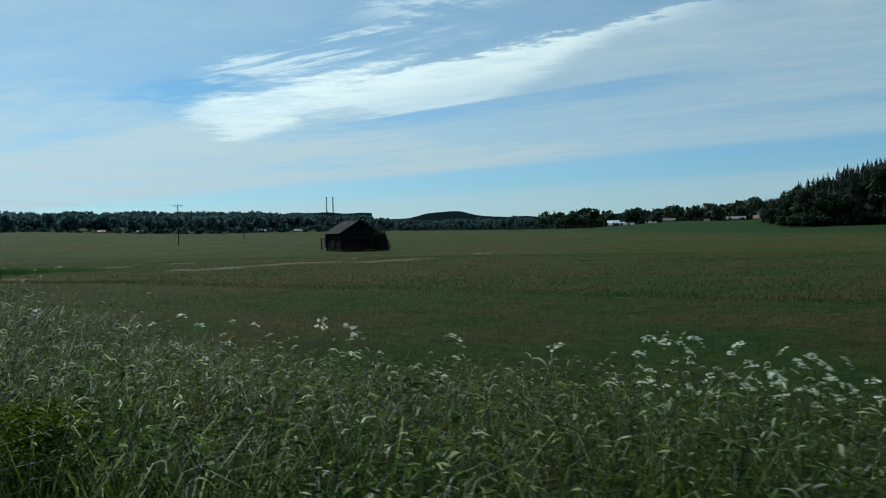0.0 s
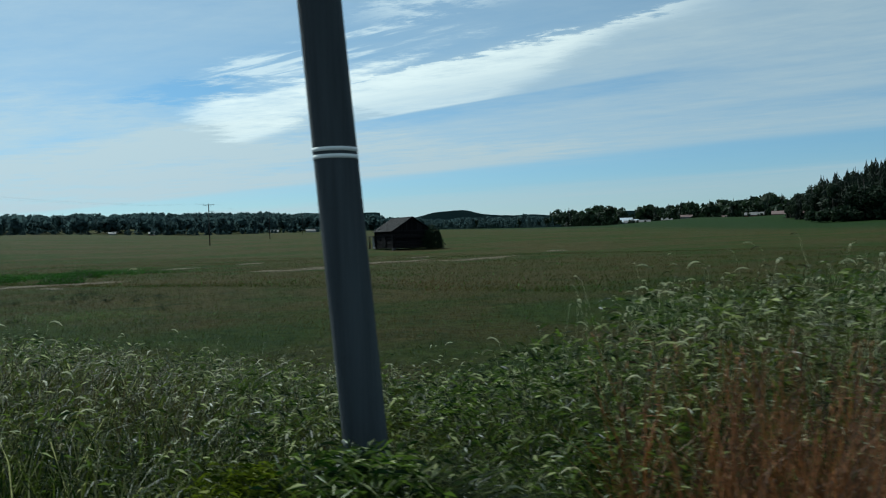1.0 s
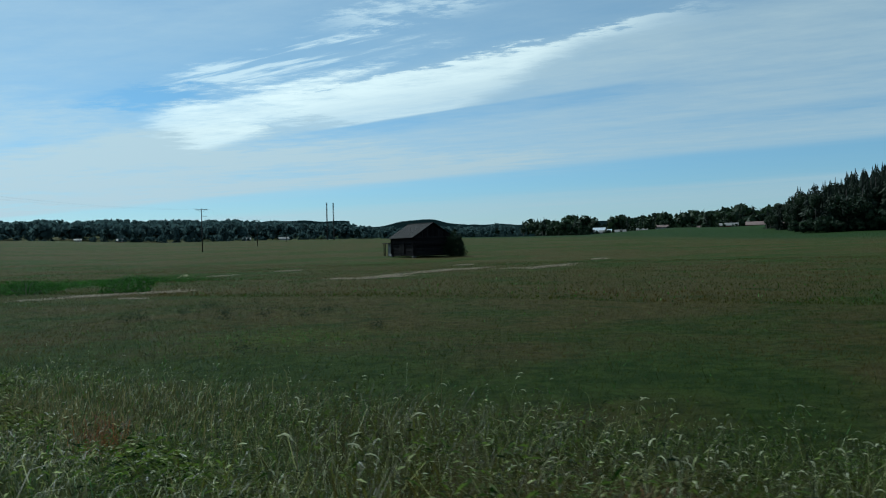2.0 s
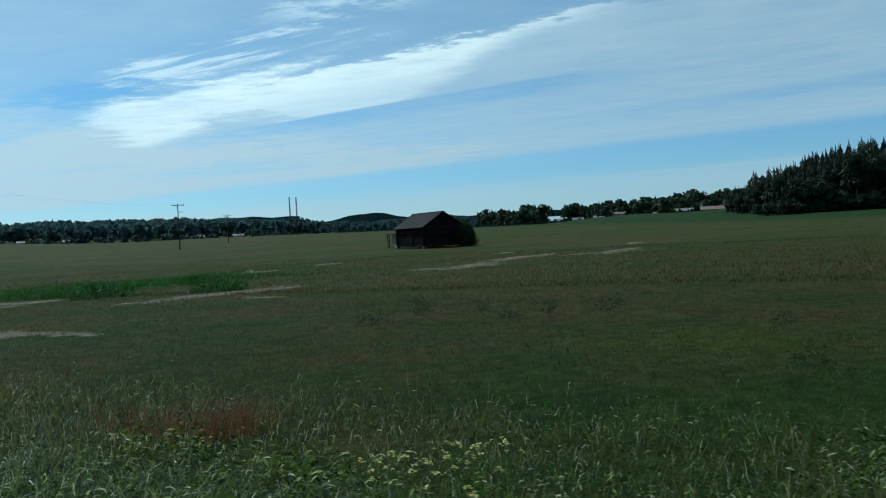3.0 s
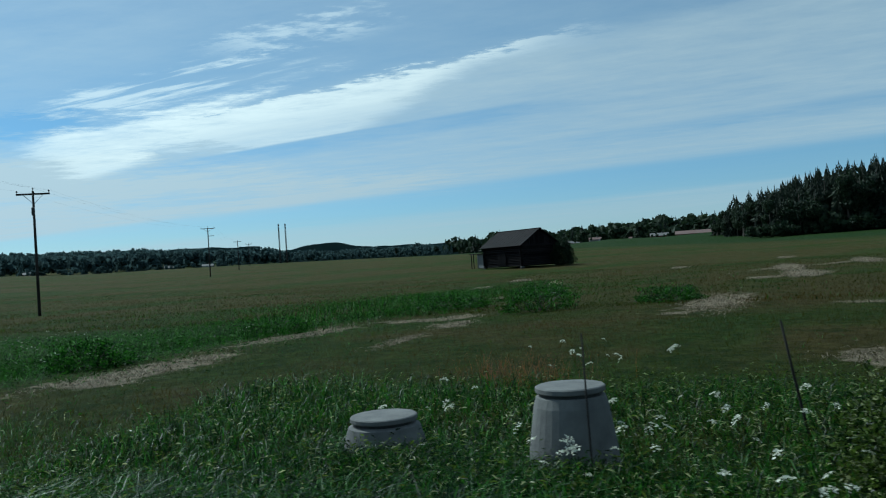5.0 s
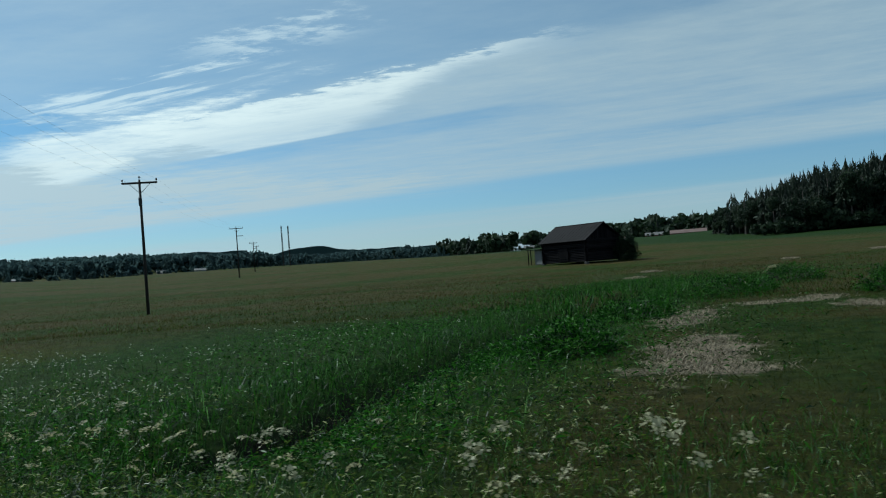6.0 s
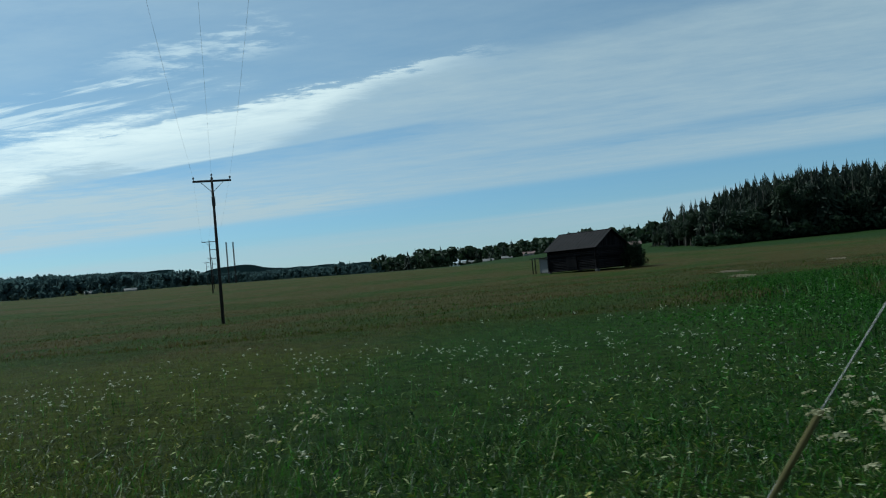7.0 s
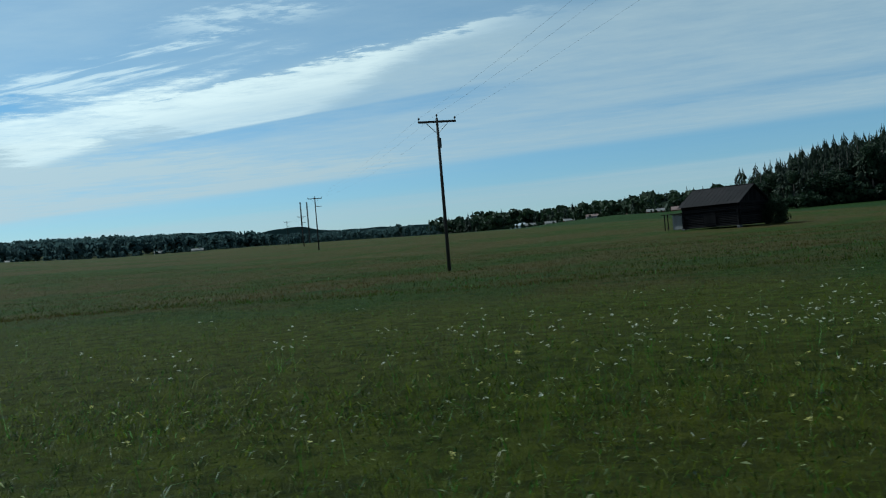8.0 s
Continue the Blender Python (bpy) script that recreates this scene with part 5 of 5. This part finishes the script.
    k = clumped(s, d, 0.9, 0.4) & ((s < 74) | (d > 26) | clumped(s, d, 1.6, 0.7))
    s, d = s[k], d[k]
    lush = RS.rand(len(s)) < 0.10 + 0.88 * smooth(s, 74, 80) * (1 - smooth(d, 20, 36)) * (1 - 0.85 * smooth(s, 87, 97)) + ditch(s, d) + 0.8 * np.exp(-((s - 40.8) / 3.0) ** 2 - ((d - 16.0) / 3.0) ** 2)
    h = 0.09 + 0.13 * RS.rand(len(s)) + 0.20 * ditch(s, d) * RS.rand(len(s))
    olive = ~lush & (RS.rand(len(s)) < smooth(s, 88, 96) * (1 - smooth(d, 18, 30)))
    stand("olive_meadow_grass", s[olive], d[olive], h[olive], 0.007, 0.9, 1, M_OLIVE, "yellowish green meadow grass")
    lush_or = lush | olive
    stand("meadow_grass", s[~lush_or], d[~lush_or], h[~lush_or], 0.007, 0.8, 1, M_FIELD, "brown and green meadow grass")
    stand("lush_grass", s[lush], d[lush], h[lush], 0.0065, 0.9, 1, M_LUSH, "lush green grass along the ditch")
    s, d = scatter(120000, -2, 112, 30.0, 100.0)
    lush = RS.rand(len(s)) < 0.08 + ditch(s, d)
    h = 0.10 + 0.12 * RS.rand(len(s)) + 0.4 * ditch(s, d)
    stand("far_meadow_grass", s[~lush], d[~lush], h[~lush], 0.02, 0.6, 1, M_FIELD, "distant brown and green meadow grass")
    stand("far_lush_grass", s[lush], d[lush], h[lush], 0.026, 0.4, 1, M_LUSH, "distant lush green grass along the ditch")
    # reeds and broad leaves of the ditch
    n = 9000
    d = 8 + 42 * RS.rand(n) ** 1.2
    s = 81.6 - 0.12 * np.maximum(d - 14, 0) + RS.randn(n) * (1.5 + 0.02 * d)
    stand("ditch_reeds", s, d, 0.20 + 0.34 * RS.rand(n), 0.006, 0.6, 3, M_LUSH, "tall dark green reeds standing in the ditch")
    n = 150000
    d = 7 + 44 * RS.rand(n) ** 1.3
    s = 81.4 - 0.12 * np.maximum(d - 14, 0) + RS.randn(n) * (2.6 + 0.02 * d)
    k = clumped(s, d, 1.5, 0.95) & clumped(s, d, 3.1, 0.6)
    s, d = s[k], d[k]
    x, y = to_xy(s, d)
    top = (0.34 + 0.30 * wobble(x * 1.4, y * 1.4)) * (0.6 + 0.4 * smooth(d, 8, 14)) + 0.12
    leaves("ditch_herbs", s, d, 0.02 + 0.0 * top, np.maximum(top, 0.1), 0.085, M_LUSH, "rank leafy green herbs filling the ditch")
    n = 60000
    s, d = 58.8 + 11.5 * RS.rand(n), 3.2 + 8.5 * RS.rand(n)
    s, d = np.concatenate([s, 76 + 22 * RS.rand(n)]), np.concatenate([d, 2.8 + 9.0 * RS.rand(n)])
    k = clumped(s, d, 1.9, 0.85) & (RS.rand(len(s)) > 0.65 * smooth(s, 84, 92))
    s, d = s[k], d[k]
    h = 0.16 + 0.30 * RS.rand(len(s))
    leaves("meadow_herbs", s, d, 0.05 + 0.0 * h, h, 0.06, M_HERB, "leafy green weeds in the damp meadow")
    s, d = scatter(190000, 22, 110, 2.2, 8.0)
    k = clumped(s, d, 1.9, 0.9) & clumped(s, d, 0.7, 0.6) & (RS.rand(len(s)) > 0.65 * smooth(s, 84, 92))
    s, d = s[k], d[k]
    h = 0.10 + 0.26 * RS.rand(len(s))
    leaves("low_herbs", s, d, 0.03 + 0.0 * h, h, 0.05, M_HERB, "small leafy herbs in the low verge grass")
    # leafy clumps that stand out of the low verge
    spots = ((37.6, 6.4, 0.30, 0.62, 1500), (36.4, 5.2, 0.24, 0.45, 900), (33.6, 4.6, 0.25, 0.42, 900), (34.8, 4.0, 0.25, 0.40, 900), (41.6, 4.8, 0.25, 0.45, 900), (43.8, 5.6, 0.30, 0.40, 900),
             (54.95, 7.7, 0.09, 0.95, 420), (54.7, 7.3, 0.30, 0.45, 900), (53.9, 6.3, 0.35, 0.42, 1500), (48.0, 4.6, 0.30, 0.36, 900), (51.0, 5.6, 0.30, 0.40, 900), (30.2, 3.8, 0.25, 0.45, 900))
    s = np.concatenate([a + w * RS.randn(n) for a, b, w, top, n in spots])
    d = np.concatenate([b + w * RS.randn(n) for a, b, w, top, n in spots])
    top = np.concatenate([np.full(n, top) for a, b, w, top, n in spots])
    leaves("leafy_clumps", s, d, 0.03 + 0.0 * top, top * (0.5 + 0.5 * RS.rand(len(s))), 0.07, M_HERB, "leafy green herb clumps standing out of the low grass")
    # single dark docks out in the meadow
    spots = ((49.4, 18.4), (46.0, 19.7), (44.0, 21.5), (39.5, 19.3), (38.7, 13.0), (49.3, 19.0), (47.3, 21.2), (45.3, 20.9), (43.9, 22.6), (50.1, 23.0), (49.0, 20.7), (51.1, 24.4))
    s = np.concatenate([a + 0.15 * RS.randn(150) for a, b in spots])
    d = np.concatenate([b + 0.15 * RS.randn(150) for a, b in spots])
    leaves("dock_plants", s, d, np.full(len(s), 0.03), 0.14 + 0.30 * RS.rand(len(s)), 0.075, M_BROAD, "dark green leafy docks standing singly in the meadow")
    # sorrel in red drifts
    drifts = [(13.88, 2.8, 0.035, 0.08, 16), (13.45, 2.8, 0.08, 0.14, 64), (13.17, 2.9, 0.07, 0.2, 75), (13.0, 4.2, 0.25, 0.5, 90), (44.22, 6.95, 0.13, 0.22, 125), (44.5, 6.4, 0.16, 0.2, 50), (45.2, 6.6, 0.35, 0.3, 50), (66.5, 12.5, 0.5, 0.4, 100), (26.4, 3.4, 0.12, 0.15, 50), (32.3, 4.8, 0.09, 0.12, 45)]
    s = np.concatenate([a + 1.2 * la * RS.randn(3 * n) for a, b, la, lb, n in drifts])
    d = np.concatenate([b + 1.2 * lb * RS.randn(3 * n) for a, b, la, lb, n in drifts])
    h = (0.18 + 0.30 * RS.rand(len(s))) * (1 + 1.1 * tall_bank(s))
    stand("sorrel", s, d, h, 0.0028, 0.4, 3, M_RED, "rust-red seeding sorrel in the grass")
    seed_heads("sorrel_heads", s, d, h * 0.95, 0.06, M_RED, "rust-red seed heads of sorrel")
    # lodged straw
    V, T, n0 = [], [], 0
    for a, b, la, lb, turn in STRAW:
        n = int(min(3000, 420 * la * lb))
        u, v = RS.randn(n) * la * 0.4, RS.randn(n) * lb * 0.4
        x, y = to_xy(a + u, b + v)
        vv, tt = blades(x, y, (0.06 + 0.09 * RS.rand(n)) * (1 + max(0.0, b - 28) / 70), 0.004 + 0.00022 * b, 2.2 + 0.6 * RS.rand(n), 3)
        V.append(vv)
        T.append(tt + n0)
        n0 += len(vv)
    tagged(new("lodged_straw", raw_mesh("lodged_straw", np.concatenate(V), np.concatenate(T), M_STRAW)), "patches of pale flattened dry straw", "straw", kind="stuff")


def nodding_heads(name, s, d, h, ln, mat, label):
    """Thin stalks whose seed heads bow over in the wind."""
    keep = d > 1.8
    s, d, h = s[keep], d[keep], h[keep]
    n = len(s)
    x, y = to_xy(s, d)
    z = height(x, y)
    a = 0.7 + RS.randn(n) * 1.0
    f = np.stack([np.cos(a), np.sin(a), np.zeros(n)], 1)
    side = np.stack([-np.sin(a), np.cos(a), np.zeros(n)], 1)
    up = np.array([0.0, 0.0, 1.0])
    size = (ln * (0.5 + 0.9 * RS.rand(n)))[:, None]
    root = np.stack([x + 0.10 * h * np.cos(a), y + 0.10 * h * np.sin(a), z + 0.62 * h], 1)
    c = [root + f * (0.12 * h)[:, None] + up * (0.35 * h)[:, None]]
    tilt = 0.9 - 0.9 * RS.rand(n)
    for k in range(3):
        e = (tilt - 0.55 * k)[:, None]
        c.append(c[-1] + (f * np.cos(e) + up * np.sin(e)) * size / 3)
    w = size * 0.055
    rows = [(root, 0.0006), (c[0], 0.0006)]
    v = [p + t * side * q for p, q in rows for t in (-1, 1)]
    v += [p + t * side * w * q for p, q in zip(c, (0.5, 1.0, 0.9, 0.25)) for t in (-1, 1)]
    v += [p + t * (up * 0.8 + f * 0.6) * w * q for p, q in zip(c, (0.5, 1.0, 0.9, 0.25)) for t in (-1, 1)]
    m = len(v)
    v = np.stack(v, 1).reshape(-1, 3)
    tri = []
    for b0, count in ((0, 1), (4, 3), (12, 3)):
        for k in range(count):
            q = b0 + 2 * k
            tri += [[q, q + 1, q + 3], [q, q + 3, q + 2]]
    t = (np.arange(n)[:, None, None] * m + np.array(tri)[None]).reshape(-1, 3)
    tagged(new(name, raw_mesh(name, v, t, mat)), label, "grass", kind="stuff")


def seed_heads(name, s, d, h, ln, mat, label):
    """Thin stalks that end in a nodding spindle of seeds."""
    keep = d > 1.8
    s, d, h = s[keep], d[keep], h[keep]
    n = len(s)
    x, y = to_xy(s, d)
    z = height(x, y)
    a = 0.9 + RS.randn(n) * 0.9
    bx, by = np.cos(a), np.sin(a)
    bend = h * (0.12 + 0.22 * RS.rand(n))
    p0 = np.stack([x, y, z + h * 0.45], 1)
    p1 = np.stack([x + bx * bend, y + by * bend, z + h], 1)
    p2 = p1 + np.stack([bx * ln * 0.55, by * ln * 0.55, (RS.rand(n) * 1.3 - 0.35) * ln], 1)
    pm = (p1 + p2) / 2
    w = 0.0016
    side = np.stack([-by, bx, np.zeros(n)], 1)
    up = np.array([0, 0, 1.0])
    r = (ln * 0.06)
    v = np.stack([p0 - side * w, p0 + side * w, p1 + side * w, p1 - side * w, p1, pm + side * r, p2, pm - side * r, pm + up * r, pm - up * r], 1).reshape(-1, 3)
    k = np.arange(n)[:, None] * 10
    t = np.stack([k + q for q in ([0, 1, 2], [0, 2, 3], [4, 5, 8], [4, 8, 7], [6, 8, 5], [6, 7, 8], [4, 9, 5], [4, 7, 9], [6, 5, 9], [6, 9, 7])], 1).reshape(-1, 3)
    tagged(new(name, raw_mesh(name, v, t, mat)), label, "grass", kind="stuff")


meadow()
s, d = scatter(7000, 22, 112, 2.2, 9.0)
k = clumped(s, d, 1.2, 0.8) & (RS.rand(len(s)) > 0.92 * smooth(s, 62, 74))
s, d = s[k], d[k]
nodding_heads("meadow_seed_heads", s, d, 0.20 + 0.22 * RS.rand(len(s)), 0.055, M_SEED, "pale seed heads in the meadow grass")


def umbels(name, s, d, h, r, label, mat, florets=9, fat=1.0):
    """White flat flower heads made of small florets, each on its stalk."""
    keep = d > 1.8
    s, d, h, r = s[keep], d[keep], h[keep], r[keep]
    V, T, n0, SV = [], [], 0, []
    x, y = to_xy(s, d)
    z = height(x, y)
    for i in range(len(s)):
        cx, cy, cz = x[i] + RS.randn() * 0.05, y[i] + RS.randn() * 0.05, z[i] + h[i]
        tilt = RS.randn(2) * 0.4
        SV += [(x[i] - 0.003, y[i], z[i]), (x[i] + 0.003, y[i], z[i]), (cx, cy, cz)]
        for k in range(florets):
            a, q = 2.4 * k + RS.randn() * 0.4, r[i] * math.sqrt((k + 0.3) / florets) * (0.8 + 0.4 * RS.rand())
            fx, fy = q * math.cos(a), q * math.sin(a)
            fz = tilt[0] * fx + tilt[1] * fy - 0.40 * q * q / r[i] + RS.randn() * 0.10 * r[i]
            f = fat * r[i] * (0.16 + 0.16 * RS.rand())
            n = np.array((-tilt[0], -tilt[1], 1.0)) + RS.randn(3) * 0.45
            n /= np.linalg.norm(n)
            e1 = np.cross(n, (math.cos(a), math.sin(a), 0.2))
            e1 *= f / np.linalg.norm(e1)
            e2 = np.cross(n, e1)
            c = np.array((cx + fx, cy + fy, cz + fz))
            V += [c + e1 * math.cos(u) * g + e2 * math.sin(u) * g for u, g in zip((0.3, 1.5, 2.8, 4.0, 5.2), 0.7 + 0.5 * RS.rand(5))]
            T += [(n0, n0 + 1, n0 + 2), (n0, n0 + 2, n0 + 3), (n0, n0 + 3, n0 + 4)]
            n0 += 5
    tagged(new(name, raw_mesh(name, np.array(V), np.array(T), mat)), label, "wildflowers", kind="stuff")
    tagged(new("flower_stalk_growth", raw_mesh("flower_stalk_growth", np.array(SV), np.arange(len(SV)).reshape(-1, 3), M_LUSH)), "thin green flower stalks in the grass", "wildflowers", kind="stuff")


def drift(spots):
    s = np.concatenate([a + la * RS.randn(n) for a, b, la, lb, n in spots])
    d = np.concatenate([b + lb * RS.randn(n) for a, b, la, lb, n in spots])
    return s, d


# white umbels: by the road at the start, before and round the wells, and round the end pole
s, d = drift([(1.9, 4.4, 0.25, 0.3, 26), (1.4, 4.2, 0.25, 0.2, 16), (4.0, 3.0, 0.8, 0.35, 9), (3.1, 3.0, 0.6, 0.3, 6), (0.9, 3.6, 0.2, 0.2, 8), (6.6, 3.4, 1.0, 0.5, 6), (3.2, 5.2, 1.4, 0.9, 8), (9.5, 3.2, 0.5, 0.3, 12)])
umbels("cow_parsley", s, d, 0.66 + 0.30 * RS.rand(len(s)), 0.020 + 0.026 * RS.rand(len(s)), "white cow parsley flowers in the tall grass", M_DAISY, 14)
s, d = drift([(59.25, 3.2, 0.10, 0.12, 7), (59.05, 3.35, 0.09, 0.10, 4), (58.4, 4.0, 0.14, 0.12, 4), (57.9, 3.9, 0.12, 0.12, 3), (58.35, 3.1, 0.10, 0.10, 3)])
umbels("cow_parsley", s, d, 0.55 + 0.40 * RS.rand(len(s)), 0.022 + 0.016 * RS.rand(len(s)), "tall white cow parsley flowers close to the road", M_PETAL, 16)
k = np.repeat(np.arange(len(s)), 60)
leaves("parsley_leaves", s[k] + 0.14 * RS.randn(len(k)), d[k] + 0.14 * RS.randn(len(k)), np.full(len(k), 0.05), np.full(len(k), 0.62), 0.05, M_HERB, "feathery green leaves under the tall cow parsley")
s, d = drift([(64.2, 7.0, 0.6, 0.4, 24), (65.7, 8.8, 0.7, 0.6, 10), (63.0, 8.3, 0.5, 0.3, 10), (61.3, 6.3, 0.6, 0.3, 26), (60.6, 4.8, 0.8, 0.5, 18), (62.4, 5.4, 0.7, 0.5, 10), (59.9, 3.6, 0.7, 0.4, 14), (61.2, 7.2, 0.4, 0.2, 8), (65.2, 12.4, 0.8, 0.6, 14)])
umbels("cow_parsley", s, d, 0.40 + 0.26 * RS.rand(len(s)), 0.032 + 0.026 * RS.rand(len(s)), "white cow parsley flowers round the wells and the bush", M_PETAL, 18)
s, d = drift([(54.35, 6.95, 0.45, 0.32, 52), (56.3, 6.7, 0.28, 0.12, 14), (57.5, 7.2, 0.08, 0.1, 5), (55.4, 6.4, 0.5, 0.4, 10), (56.5, 8.1, 0.4, 0.3, 6), (57.6, 7.6, 0.3, 0.3, 4)])
umbels("oxeye_daisies", s, d, 0.30 + 0.20 * RS.rand(len(s)), 0.018 + 0.016 * RS.rand(len(s)), "small white daisies in a clump in the grass", M_PETAL, 10, 1.2)
s, d = drift([(80.9, 5.9, 0.7, 0.35, 7), (82.4, 8.2, 0.5, 0.5, 14), (79.6, 6.2, 0.7, 0.8, 24), (78.3, 4.4, 0.4, 0.4, 16), (77.2, 5.8, 0.20, 0.35, 8), (76.6, 3.9, 0.10, 0.15, 8), (76.6, 5.5, 0.15, 0.4, 7), (75.9, 6.0, 0.08, 0.6, 6), (75.4, 4.4, 0.3, 0.2, 6), (86.5, 6.7, 0.12, 0.4, 12), (84.7, 4.9, 0.6, 0.3, 9), (91.1, 7.4, 0.4, 0.3, 9), (87.0, 4.4, 0.12, 0.12, 8), (82.6, 4.5, 0.4, 0.3, 6)])
umbels("meadowsweet", s, d, 0.36 + 0.45 * RS.rand(len(s)), 0.030 + 0.034 * RS.rand(len(s)), "tall creamy flower heads round the ditch and the end pole", M_CREAM, 18)
s, d = drift([(12.0, 2.45, 0.12, 0.10, 26), (11.8, 2.7, 0.12, 0.10, 14)])
umbels("meadowsweet", s, d, 0.45 + 0.22 * RS.rand(len(s)), 0.010 + 0.012 * RS.rand(len(s)), "creamy flower heads close to the road", M_CREAM, 14, 1.3)
# a lone pale clump far out by the ditch
s, d = drift([(72.6, 45.3, 0.30, 0.25, 46)])
umbels("cow_parsley", s, d, 0.62 - 1.1 * (s - 72.6) ** 2 - 0.10 * RS.rand(len(s)), 0.05 + 0.03 * RS.rand(len(s)), "lone pale clump of flowering cow parsley out in the meadow", M_CREAM, 9)
# small white flowers over the meadow
s, d = drift([(87.8, 11, 2.5, 2.0, 420), (91, 14.4, 3.0, 2.0, 560), (97, 12.5, 1.2, 0.8, 90), (99, 11.3, 1.0, 0.8, 110), (101, 9.5, 0.9, 0.7, 80), (85.5, 8.8, 1.8, 1.6, 220), (95, 9.5, 0.8, 0.8, 60), (98, 12.5, 4.5, 2.5, 300), (100, 9, 4.0, 2.5, 320), (104, 8, 6.0, 3.0, 170), (93, 8, 3.0, 2.5, 260), (44, 5.5, 4.0, 1.4, 8), (33, 5.0, 3.0, 1.0, 30), (24, 4.2, 1.2, 0.7, 24), (82, 18, 2.0, 2.5, 160), (112, 13, 9, 5, 90), (85, 22, 3, 3, 150)])
k = clumped(s, d, 1.7, 0.95) & (RS.rand(len(s)) < 0.10 + 0.20 * smooth(d, 6.5, 10.5))
s, d = np.repeat(s[k], 3), np.repeat(d[k], 3)
s, d = s + 0.13 * RS.randn(len(s)), d + 0.13 * RS.randn(len(s))
umbels("meadow_daisies", s, d, 0.27 + 0.22 * RS.rand(len(s)), 0.011 + 0.013 * RS.rand(len(s)) + 0.0004 * np.maximum(d, 0), "small white flowers scattered over the meadow", M_DAISY, 6, 1.4)
s, d = drift([(40.45, 5.5, 0.11, 0.25, 26), (40.05, 3.65, 0.12, 0.22, 20), (39.6, 3.3, 0.2, 0.2, 8), (96, 7, 5, 2, 60), (101, 8, 4, 2, 60)])
umbels("yellow_flowers", s, d, 0.36 + 0.14 * RS.rand(len(s)), 0.016 + 0.010 * RS.rand(len(s)), "small pale yellow flowers in the verge", M_YELLOW, 8, 1.3)
